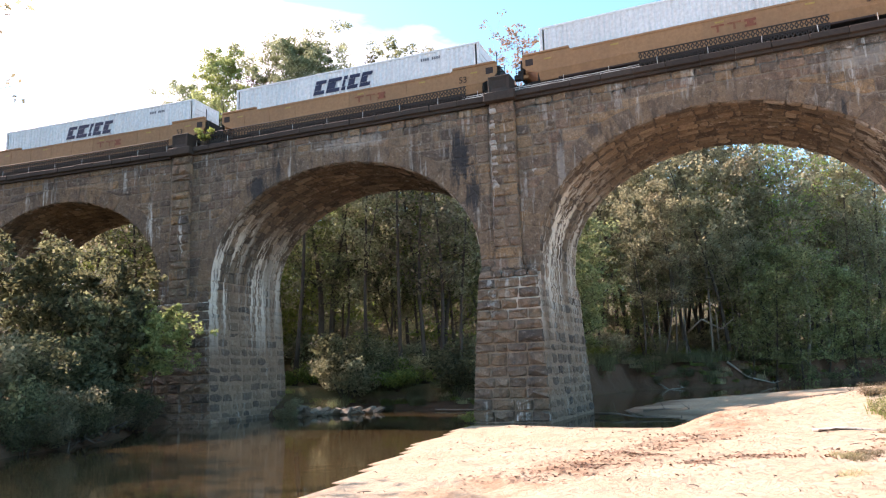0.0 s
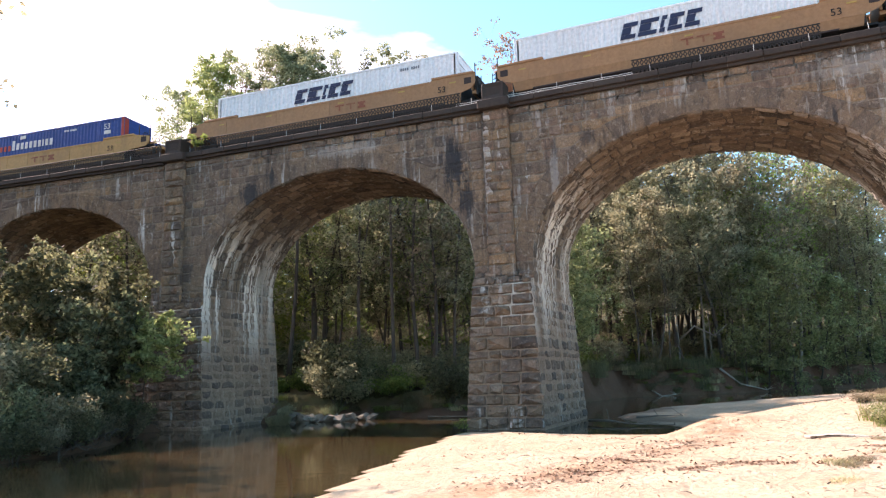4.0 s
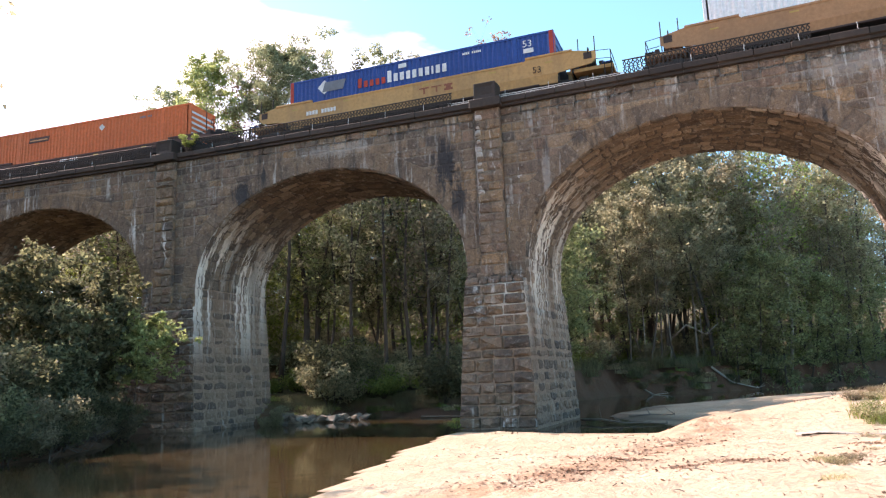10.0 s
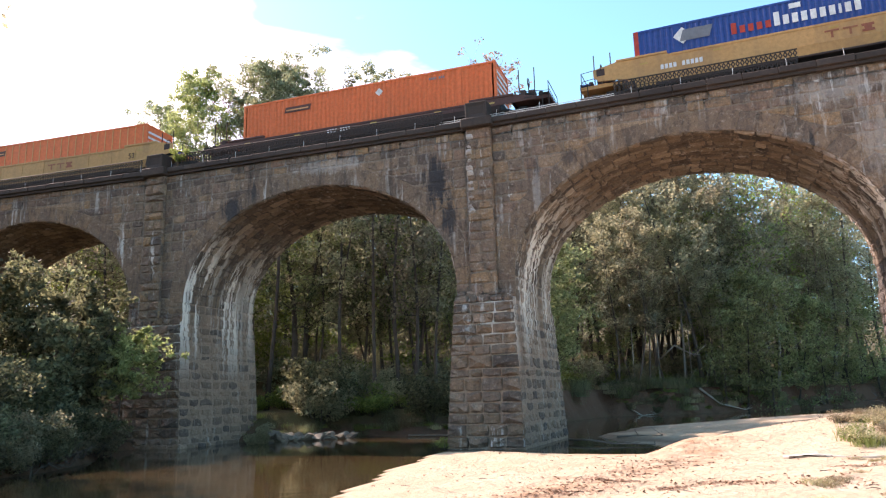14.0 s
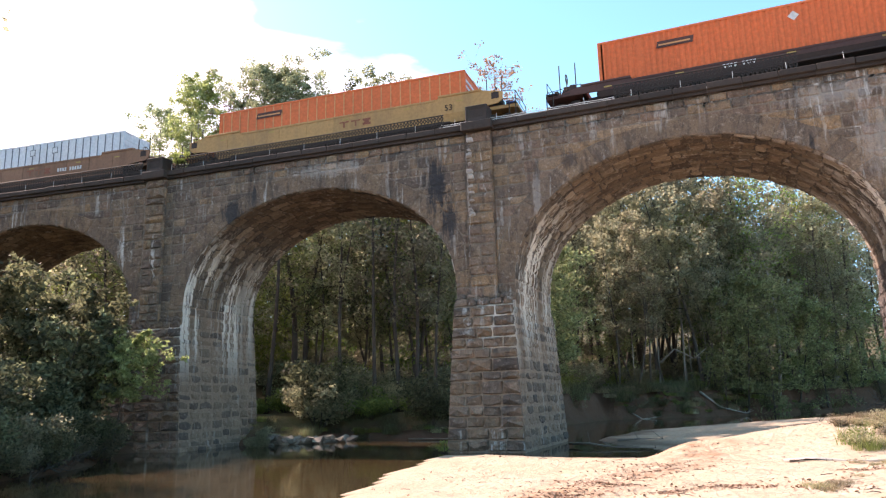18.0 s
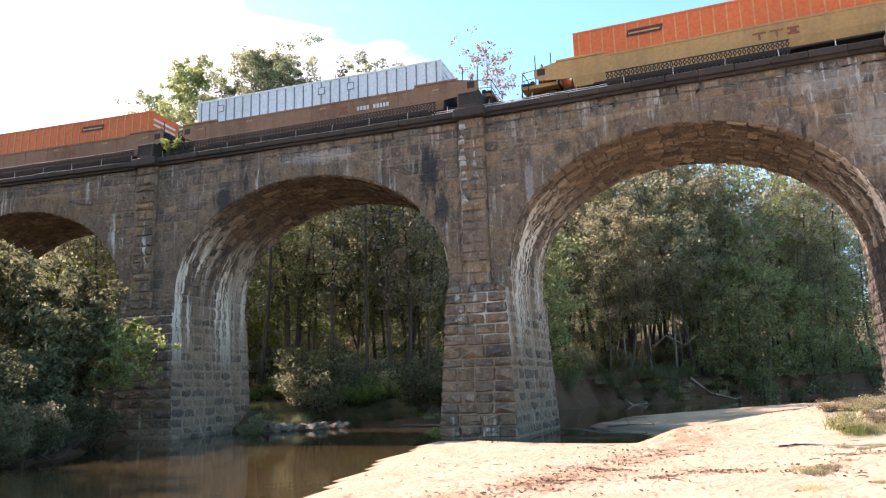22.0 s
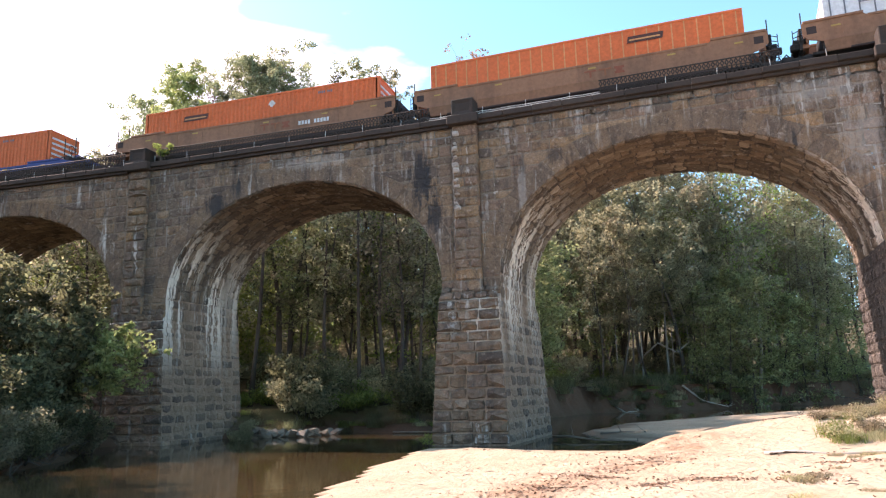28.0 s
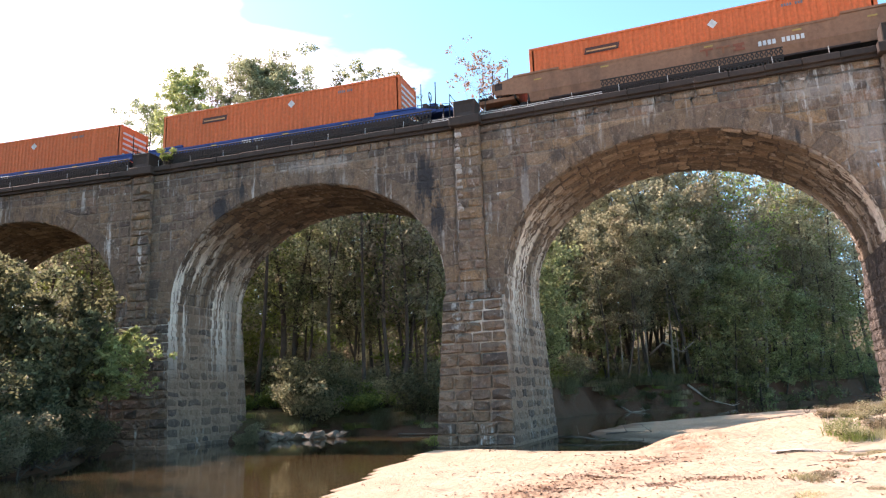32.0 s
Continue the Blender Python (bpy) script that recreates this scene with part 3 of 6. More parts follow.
def build_pier(k):
    base = pier_pose(k)
    wr, orr, ar = BAYS.get(k, BAYS[0])
    wl, ol, al = BAYS.get(k - 1, BAYS[0])
    hr, hl = wr / 2 + orr - ar, wl / 2 - ol - al
    near = k in (-1, 0)
    jk = lambda z: jut(z) * JUT.get(k, 1.0)
    wide_foot = 0.55 if k == -1 else 0.0
    flare = lambda z: BATTER * max(0.0, SHOULDER - z) / SHOULDER
    wedge = math.tan(TURN / 2)
    xr, xl = (lambda z, y=0.0: hr + flare(z) + y * wedge), (lambda z, y=0.0: -hl - (-0.7 if k == 1 else 1.0) * flare(z) - y * wedge - (wide_foot if z < SHOULDER else 0.0))
    low = -1.6
    # core
    vs = []
    for z in (low, SHOULDER):
        j = jk(z) - 0.03
        vs += [(xl(z) + 0.03, -j, z), (xr(z) - 0.03, -j, z), (xr(z, DEEP) - 0.03, DEEP + j, z), (xl(z, DEEP) + 0.03, DEEP + j, z)]
    zc = SPRING + 0.05
    vs += [(-hl + 0.03, 0.06, SHOULDER + 0.3), (hr - 0.03, 0.06, SHOULDER + 0.3), (xr(SHOULDER, DEEP) - 0.03, DEEP - 0.06, SHOULDER + 0.3), (xl(SHOULDER, DEEP) + 0.03, DEEP - 0.06, SHOULDER + 0.3)]
    vs += [(-hl + 0.03, 0.06, zc), (hr - 0.03, 0.06, zc), (xr(zc, DEEP) - 0.03, DEEP - 0.06, zc), (xl(zc, DEEP) + 0.03, DEEP - 0.06, zc)]
    fs = [(0, 3, 2, 1), (12, 13, 14, 15)]
    for r in (0, 4, 8):
        fs += [(r + i, r + (i + 1) % 4, r + 4 + (i + 1) % 4, r + 4 + i) for i in range(4)]
    pier = part("pier", mesh_of("pier", vs, fs, M_PIER_DARK if k == 1 else M_PIER_MORTAR), parent=viaduct, at=base)
    if k < -2 or k > 1:
        return
    front = lambda u, v, d: (u, -jk(v) + 0.03 - d, v)
    back = lambda u, v, d: (-u, DEEP + jk(v) - 0.03 + d, v)
    right = lambda u, v, d: (xr(v, u) - 0.02 + d, u, v)
    left = lambda u, v, d: (xl(v, DEEP - u) + 0.02 - d, DEEP - u, v)
    rows = levels(-0.5, SHOULDER, 0.54)
    fb, sb, rb = [], [], []
    for z0, z1 in rows:
        fb += [stone(q, front, 0.17, 0.018) for q in course(xl(z0), xr(z0), xl(z1), xr(z1), z0, z1, 1.0)]
        rb += [stone(q, right, 0.05, 0.085) for q in course(-jk(z0), DEEP + jk(z0), -jk(z1), DEEP + jk(z1), z0, z1, 0.95)]
        sb += [stone(q, left, 0.05, 0.05) for q in course(-jk(z0), DEEP + jk(z0), -jk(z1), DEEP + jk(z1), z0, z1, 0.95)]
        sb += [stone(q, back, 0.08) for q in course(-xr(z0, DEEP), -xl(z0, DEEP), -xr(z1, DEEP), -xl(z1, DEEP), z0, z1, 1.0)]
    # jamb blocks between foot and springing
    for z0, z1 in levels(SHOULDER, SPRING, 0.6):
        rb += [stone(q, right, 0.05, 0.06) for q in course(0.02, DEEP, 0.02, DEEP, z0, z1, 0.95)]
        sb += [stone(q, left, 0.05, 0.05) for q in course(0.02, DEEP, 0.02, DEEP, z0, z1, 0.95)]
    lay(fb, "stone", M_PIER if near else M_PIER_DARK if k == 1 else M_PIER_J, pier, near, base)
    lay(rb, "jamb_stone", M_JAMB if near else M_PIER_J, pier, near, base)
    lay(sb, "side_stone", M_PIER_DARK if k == 1 else M_PIER_J, pier, False, base)
    if k == -1:
        # footing course at the waterline
        fy, fx = jk(0.0) + 0.2, xr(0.0) + 0.2
        bm = boxes((xl(0.0) - 0.15, fx - 0.06, -fy + 0.06, DEEP, -1.4, 0.24))
        part("footing", bm, M_PIER_MORTAR, pier)
        ledge = [stone(q, lambda u, v, d: (u, -fy + 0.05 - d, v), 0.07, 0.02) for q in course(xl(0.0) - 0.15, fx, xl(0.0) - 0.15, fx, -0.35, 0.24, 0.9)]
        ledge += [stone(q, lambda u, v, d: (fx - 0.05 + d, u, v), 0.07, 0.02) for q in course(-fy, DEEP, -fy, DEEP, -0.35, 0.24, 0.9)]
        lay(ledge, "footing_stone", M_JAMB, pier, True, base)
    # weathered sloping cap blocks on the foot
    caps = []
    j0 = jk(SHOULDER)
    def slope(u, v, d):
        f = v / 0.9
        return (u, -j0 - 0.02 + f * (j0 + 0.02) - 0.6 * d, SHOULDER + 0.04 + 0.62 * f ** 0.8 + 0.7 * d)
    for v0, v1 in ((0.0, 0.45), (0.45, 0.9)):
        caps += [stone(q, slope, 0.1) for q in course(-hl + 0.02, hr - 0.02, -hl + 0.05, hr - 0.05, v0, v1, 0.65)]
    lay(caps, "cap_stone", M_PIER, pier, True, base)


for k in range(-3, 3):
    build_pier(k)


def build_pilaster(k):
    base = pier_pose(k)
    c = 0.08 if k == 0 else (0.25 if k == -1 else 0.0)
    hw, out = 0.68, 0.26
    shaft = part("pilaster", boxes((c - hw + 0.03, c + hw - 0.03, -out + 0.03, 0.1, SHOULDER + 0.3, TOP + 0.02)), M_MORTAR, viaduct, at=base)
    face = lambda u, v, d: (u, -out + 0.03 - d, v)
    lside = lambda u, v, d: (c - hw + 0.03 - d, -u, v)
    rside = lambda u, v, d: (c + hw - 0.03 + d, u, v)
    blocks = []
    for i, (z0, z1) in enumerate(levels(SHOULDER + 0.45, TOP - 0.02, 0.56)):
        n = 1 if i % 2 else 1.3
        blocks += [stone(q, face, 0.12 if k == -1 else 0.09) for q in course(c - hw, c + hw, c - hw, c + hw, z0, z1, 1.0 / n)]
        blocks += [stone(q, rside, 0.05) for q in course(-out, 0.02, -out, 0.02, z0, z1, 0.5)]
        blocks += [stone(q, lside, 0.07) for q in course(-0.02, out, -0.02, out, z0, z1, 0.5)]
    lay(blocks, "stone", M_STONE, shaft, k in (0, -1), base)
    # block on the cornice, with a sunk panel
    b = boxes((c - hw - 0.16, c + hw + 0.16, -0.62, 0.5, TOP, TOP + 0.49), bevel=0.04)
    part("cornice_return", b, M_CORNICE, viaduct, at=base)
    d = bmesh.new()
    box(d, c - 0.6, c + 0.6, -0.5, 0.45, TOP + 0.494, TOP + 1.38, 0.035)
    d.normal_update()
    for f in (f for f in d.faces if f.normal.y < -0.9):
        r = bmesh.ops.inset_individual(d, faces=[f], thickness=0.27, depth=0.0)
        bmesh.ops.translate(d, verts=f.verts, vec=(0, 0.06, 0))
    part("dado_block", d, M_CORNICE, viaduct, "dark square dado block with a sunk panel", at=base)


for k in (-3, -2, -1, 0, 1):
    build_pilaster(k)


def build_top(k):
    w, o, a = BAYS[k]
    base = bay_pose(k)
    L, R = -w / 2 - o, w / 2 - o
    n = 12
    for side in (0, 1):
        rows = []
        for i in range(n):
            x0, x1 = L + 0.7 + (R - L - 1.4) * i / n, L + 0.7 + (R - L - 1.4) * (i + 1) / n
            e = RNG.uniform(-0.02, 0.02)
            y0, y1 = (-0.3 + e, 0.55) if side == 0 else (DEEP - 0.55, DEEP + 0.3 + e)
            zt = TOP + 0.47 + RNG.uniform(-0.015, 0.015)
            bm = bmesh.new()
            box(bm, x0 + 0.006, x1 - 0.006, y0, y1, TOP + 0.16, zt, 0.03)
            yy = y0 + 0.13 if side == 0 else y1 - 0.13
            box(bm, x0 + 0.006, x1 - 0.006, min(yy, y1 if side == 0 else y0), max(yy, y1 if side == 0 else y0), TOP + 0.003, TOP + 0.16, 0.0)
            rows.append(bm)
        for bm in rows:
            part("cornice_block", bm, M_CORNICE, viaduct, at=base)
    part("deck", boxes((L, R, 0.03, DEEP - 0.03, TOP - 0.6, TOP + 0.36)), M_BALLAST, viaduct, at=base)


for k in BAYS:
    build_top(k)


# ---- track ----
def along(s, off, z=0.0):
    """A pose on the curve: s metres along the front face, off metres behind it."""
    f = s / RC
    return pose((RC + off) * math.sin(f), -RC + (RC + off) * math.cos(f), z, 0, 0, -math.degrees(f))


embankment = tagged(new("embankment"), "grassy earth embankment carrying the railway", "embankment", kind="structure")
TRACK, FAR_TRACK = 2.25, 5.4
RAIL = 16.86
track = tagged(new("railway_track"), "ballasted double railway track with steel rails", "railway track", kind="structure")


def swept(prof, off, s0, s1, step=2.5):
    """A profile (across, up) carried along the curve."""
    n = int((s1 - s0) / step)
    m = len(prof)
    vs, fs = [], []
    for i in range(n + 1):
        p = along(s0 + (s1 - s0) * i / n, off)
        vs += [p @ Vector((0, y, z)) for y, z in prof]
    for i in range(n):
        fs += [(i * m + j, (i + 1) * m + j, (i + 1) * m + (j + 1) % m, i * m + (j + 1) % m) for j in range(m)]
    return vs, fs


for off in (TRACK, FAR_TRACK):
    for g in (-0.7525, 0.7525):
        y = g
        prof = [(y - 0.07, RAIL - 0.17), (y + 0.07, RAIL - 0.17), (y + 0.07, RAIL - 0.155), (y + 0.012, RAIL - 0.13), (y + 0.012, RAIL - 0.05), (y + 0.036, RAIL - 0.04), (y + 0.036, RAIL), (y - 0.036, RAIL), (y - 0.036, RAIL - 0.04), (y - 0.012, RAIL - 0.05), (y - 0.012, RAIL - 0.13), (y - 0.07, RAIL - 0.155)]
        part("rail", mesh_of("rail", *swept(prof, off, -300, 262), M_STEEL), parent=track)
    ties = bmesh.new()
    box(ties, -0.11, 0.11, -1.3, 1.3, RAIL - 0.35, RAIL - 0.172, 0.01)
    tie_me = bpy.data.meshes.new("tie")
    ties.to_mesh(tie_me)
    ties.free()
    tie_me.materials.append(M_TIE)
    n = 0
    s = -92.0
    while s < 56 and n < 290:
        part("tie", tie_me, parent=track, at=along(s, off) @ pose(0, RNG.uniform(-0.03, 0.03), 0, 0, 0, RNG.uniform(-1, 1)))
        s += 0.54
        n += 1
b = part("ballast", mesh_of("ballast", *swept([(-3.45, TOP + 0.3), (-3.3, RAIL - 0.2), (-1.5, RAIL - 0.215), (0.0, RAIL - 0.24), (1.5, RAIL - 0.215), (3.3, RAIL - 0.2), (3.45, TOP + 0.3)], 3.6, -300, 262), M_BALLAST), parent=track)
b["kind"] = "stuff"


# ---- iron railing and edge wires ----
def railing_panel(s0, s1):
    thing = tagged(new("iron_railing"), "low black cast-iron lattice railing on the cornice", "railing", "railings on the viaduct")
    thing.matrix_basis = along((s0 + s1) / 2, -0.02, TOP + 0.47)
    h = (s1 - s0) / 2
    top = 0.84
    bend = lambda x: -x * x / (2 * RC)
    for nm, z, r in (("top_rail", top, 0.035), ("middle_rail", 0.47, 0.022), ("bottom_rail", 0.1, 0.022)):
        pts = [(x, bend(x), z) for x in (-h, -h / 2, 0, h / 2, h)]
        part(nm, mesh_of(nm, *tube(pts, [r] * 5, 6), M_IRON), parent=thing)
    n = int(2 * h / 0.2)
    bal = bmesh.new()
    for zc, hz in ((0.285, 0.185), (0.655, 0.185)):
        ring = [(0, zc - hz), (0.1, zc), (0, zc + hz), (-0.1, zc)]
        inner = [(0, zc - hz + 0.1), (0.1 - 0.058, zc), (0, zc + hz - 0.1), (-0.1 + 0.058, zc)]
        grid = [[bal.verts.new((x, y, z)) for x, z in loop] for y in (-0.018, 0.018) for loop in (ring, inner)]
        for i in range(4):
            j = (i + 1) % 4
            for p, q in ((0, 1), (1, 3), (3, 2), (2, 0)):
                bal.faces.new((grid[p][i], grid[p][j], grid[q][j], grid[q][i]))
    bmesh.ops.remove_doubles(bal, verts=bal.verts, dist=0.002)
    bmesh.ops.recalc_face_normals(bal, faces=bal.faces)
    me = bpy.data.meshes.new("baluster")
    bal.to_mesh(me)
    bal.free()
    me.materials.append(M_IRON)
    for i in range(n):
        x = -h + (i + 0.5) * 2 * h / n
        part("baluster", me, parent=thing, at=pose(x, bend(x), 0))
    return thing


for s0, s1 in ((-60.0, -42.0), (-39.8, -21.9), (-19.5, -1.9), (7.12, 15.4), (20.8, 38.0)):
    railing_panel(s0, s1)

edge = tagged(new("edge_handrail"), "thin weathered metal posts with sagging white cables", "handrail")
for i in range(26):
    s = -38 + i * 2.3
    bm = rod(bmesh.new(), (0, 0, 0), (RNG.uniform(-0.03, 0.03), 0, 0.42), 0.016, seg=6)
    part("post", bm, M_WHITE_PIPE, edge, at=along(s, -0.18, TOP + 0.46))
for off, z in ((-0.16, 0.05), (0.0, 0.17), (0.12, 0.31)):
    pts = [along(-2.2 + i * 0.78, off, TOP + 0.47 + z - (0.025 if i % 2 else 0)).translation for i in range(13)]
    part("cable", mesh_of("cable", *tube(pts, [0.02] * 13, 5), M_WHITE_PIPE), parent=edge)
for s0, s1 in ((-302, -78), (58, 264)):
    part("fill", mesh_of("fill", *swept([(-22, -0.5), (-3.6, TOP + 0.28), (3.6, TOP + 0.28), (22, -0.5)], 3.6, s0, s1, 6.0), M_SOIL), parent=embankment)
# white lumps down the pilaster's edge
for j in range(11):
    z = 11.5 + 4.4 * (j + 0.4 * RNG.random()) / 11
    w, h = RNG.uniform(0.2, 0.42), RNG.uniform(0.16, 0.34)
    x = 0.08 - 0.7 + RNG.uniform(0, 0.1)
    fn = lambda u, v, d: (u, -0.32 - d, v)
    v, f = stone(((x, z), (x + w, z), (x + w * 0.9, z + h), (x, z + h)), fn, 0.09, 0.0)
    part("lime_crust", mesh_of("lime_crust", v, f, M_WHITE_CRUST), parent=viaduct, label="rough white crust", at=pier_pose(0))
# crumbs whiter than the ballast: its sunlit specks, put into the colour
crumbs = []
for j in range(900):
    m = along(RNG.uniform(-42, 36), RNG.uniform(-0.2, 0.25), TOP + 0.475)
    r = RNG.uniform(0.02, 0.055)
    q = [m @ Vector((r * math.cos(a) * RNG.uniform(0.7, 1.2), r * math.sin(a), 0)) for a in (0, 1.57, 3.14, 4.71)]
    crumbs.append((q + [m @ Vector((0, 0, r * 1.1))], [(0, 1, 4), (1, 2, 4), (2, 3, 4), (3, 0, 4)]))
tagged(new("ballast_crumbs", mesh_of("ballast_crumbs", *joined(crumbs), M_WHITE_PIPE)), "pale crumbs of ballast along the cornice", "gravel", kind="stuff")


# ---- ground and river ----
LEFT_BANK = ((-6, -160), (-8, -60), (-11, -30), (-13.2, -16), (-15.2, -10.5), (-17.8, -6.4), (-20.4, -3.2), (-20.6, 3.2), (-17.4, 5.4), (-15.8, 7), (-14.0, 11.0), (-8, 10.5), (-6.0, 16), (-3.5, 30), (-0.7, 45), (7.7, 49.5), (18.5, 61), (40, 84), (80, 110), (400, 260))
SAND_EDGE = ((8, -160), (6, -60), (4.5, -34), (1.9, -21), (0.9, -16), (-0.1, -12), (-1.0, -6.7), (-1.5, -2.6), (1.6, -2.4), (4.6, -3.6), (8.0, -3.8), (8.8, -2.2), (7.6, 1.8), (5.4, 4.5), (3.6, 9), (5, 20), (14, 36), (28, 52), (50, 72), (90, 95), (400, 235))


def side_distance(px, py, line, left):
    """Signed distance to a bank line, positive on the land."""
    best = np.full(px.shape, 1e9)
    if left:
        poly = list(line) + [(400, 4000), (-4000, 4000), (-4000, -4000), (-6, -4000)]
    else:
        poly = list(line) + [(4000, 235), (4000, -4000), (8, -4000)]
    inside = np.zeros(px.shape, bool)
    for (x0, y0), (x1, y1) in zip(poly, poly[1:] + poly[:1]):
        cross = ((y0 > py) != (y1 > py)) & (px < (x1 - x0) * (py - y0) / ((y1 - y0) or 1e-9) + x0)
        inside ^= cross
    for (x0, y0), (x1, y1) in zip(line, line[1:]):
        dx, dy = x1 - x0, y1 - y0
        t = np.clip(((px - x0) * dx + (py - y0) * dy) / (dx * dx + dy * dy), 0, 1)
        ex, ey = px - x0 - t * dx, py - y0 - t * dy
        best = np.minimum(best, np.hypot(ex, ey))
    return np.where(inside, best, -best)


def smooth(v, lo, hi):
    t = np.clip((v - lo) / (hi - lo), 0, 1)
    return t * t * (3 - 2 * t)


def wob(px, py, s, ph):
    return np.sin(px * s + ph) * np.cos(py * s * 1.3 + ph * 2) + 0.5 * np.sin(px * s * 2.3 + py * s * 1.9 + ph * 3)


def terrain(px, py):
    """Height, sand share, mud share."""
    dl = side_distance(px, py, LEFT_BANK, True)
    dr = side_distance(px, py, SAND_EDGE, False)
    dl = dl + 0.35 * wob(px, py, 0.7, 1.0)
    dr = dr + 0.12 * wob(px, py, 0.8, 2.0)
    bed = np.minimum(np.abs(np.minimum(dl, 0)), np.abs(np.minimum(dr, 0)))
    z = -0.05 - 0.8 * smooth(bed, 0, 4)
    bank = 0.35 * smooth(dl, 0, 0.6) + 1.35 * smooth(dl, 0.5, 2.6) + 0.02 * np.clip(dl - 4, 0, 30) + 0.17 * np.clip(dl - 14, 0, 55) + 0.13 * np.clip(dl - 69, 0, 350) + 0.12 * wob(px, py, 0.5, 4.0) * smooth(dl, 1, 4)
    cut = 0.5 * smooth(dl, 0, 0.35) + 2.35 * smooth(dl + 0.25 * wob(px, py, 1.1, 2.2), 0.3, 1.7) + 0.02 * np.clip(dl - 4, 0, 30) + 0.17 * np.clip(dl - 14, 0, 55) + 0.13 * np.clip(dl - 69, 0, 350) + 0.16 * wob(px, py, 0.5, 4.0) * smooth(dl, 1, 4)
    far = smooth(py, 26, 38)
    z = np.where(dl > 0, bank * (1 - far) + cut * far, z)
    d = np.maximum(dr, 0)
    flat = np.interp(d, [0, 3, 8, 12.5, 17, 30, 60], [0.03, 0.2, 0.5, 0.78, 1.2, 2.0, 2.6])
    ridge = np.interp(d, [0, 1.2, 2.5, 4, 5.4, 7, 12, 40], [0.03, 0.4, 0.74, 1.07, 1.27, 1.53, 2.0, 2.6])
    spit = np.interp(d, [0, 3, 10, 20, 40], [0.03, 0.16, 0.45, 0.9, 2.6])
    up = smooth(py, -12, -5) * smooth(px, 7.6, 9.6)
    bar_z = flat * (1 - up) + ridge * up
    beyond = smooth(py, -2.0, 4.0)
    bar_z = bar_z * (1 - beyond) + spit * beyond
    bar_z = bar_z + 0.05 * wob(px, py, 1.3, 0.5) * smooth(d, 0.5, 3) + 0.025 * wob(px, py, 3.1, 2.5) * smooth(d, 0.5, 2) + 0.012 * wob(px, py, 6.0, 1.5) * smooth(d, 0.3, 1)
    z = np.where(dr > 0, bar_z, z)
    # sand beyond the view is added, out to 60 m, to bounce warm light
    sand = np.where(dr > 0, 1 - smooth(d, 40, 60), 0.0)
    mud = np.where(dl > 0, (1 - smooth(dl, 0.7 + 1.2 * far, 1.8 + 1.6 * far)), 0.0)
    mud = np.where(bed > 0, 0.6, mud)
    mud = np.where(dr > 0, 0.75 * smooth(py, -3.4, -1.8) * (1 - 0.8 * smooth(d, 1.0, 3.0)) * (1 - 0.5 * smooth(wob(px, py, 0.6, 0.7), 0.2, 0.9)), mud)
    return z, sand, mud


def axis(lo, hi, fine_lo, fine_hi, step):
    mid = list(np.arange(fine_lo, fine_hi + 1e-6, step))
    out, s, v = [], step, fine_hi
    while v < hi:
        s *= 1.16
        v += s
        out.append(v)
    down, s, v = [], step, fine_lo
    while v > lo:
        s *= 1.16
        v -= s
        down.append(v)
    return np.array(down[::-1] + mid + out)


gx, gy = axis(-2500, 2500, -24, 26, 0.4), axis(-2500, 2500, -30, 66, 0.4)
GX, GY = np.meshgrid(gx, gy)
GZ, GS, GM = terrain(GX, GY)
# reddish damp sand in the run-off hollow
GD = np.abs(side_distance(GX, GY, ((5.6, -22.0), (7.0, -18.0), (8.6, -14.5), (9.9, -11.0), (9.4, -7.0), (6.0, -4.2)), False))
GD = 0.8 * (1 - smooth(GD + 0.4 * wob(GX, GY, 1.1, 0.3), 0.4, 1.9))
me = bpy.data.meshes.new("ground")
nx, ny = len(gx), len(gy)
idx = np.arange(nx * ny).reshape(ny, nx)
quads = np.stack([idx[:-1, :-1], idx[:-1, 1:], idx[1:, 1:], idx[1:, :-1]], -1).reshape(-1, 4)
me.from_pydata(np.stack([GX, GY, GZ], -1).reshape(-1, 3).tolist(), [], quads.tolist())
me.polygons.foreach_set("use_smooth", [True] * len(me.polygons))
soil = me.color_attributes.new("soil", "FLOAT_COLOR", "POINT")
soil.data.foreach_set("color", np.stack([GS, GM, GD, 0 * GS + 1], -1).reshape(-1).tolist())
me.materials.append(M_GROUND)
ground = tagged(new("ground", me), "pale river sand, muddy banks and leaf-covered woodland floor", "ground", kind="structure")

wm = mesh_of("water", [(-60, -200, 0), (420, -200, 0), (420, 280, 0), (-60, 280, 0)], [(0, 1, 2, 3)], M_WATER)
water = tagged(new("water", wm), "shallow brown muddy river water, nearly still", "river", kind="structure")


def height(x, y):
    return float(terrain(np.array([x], float), np.array([y], float))[0][0])


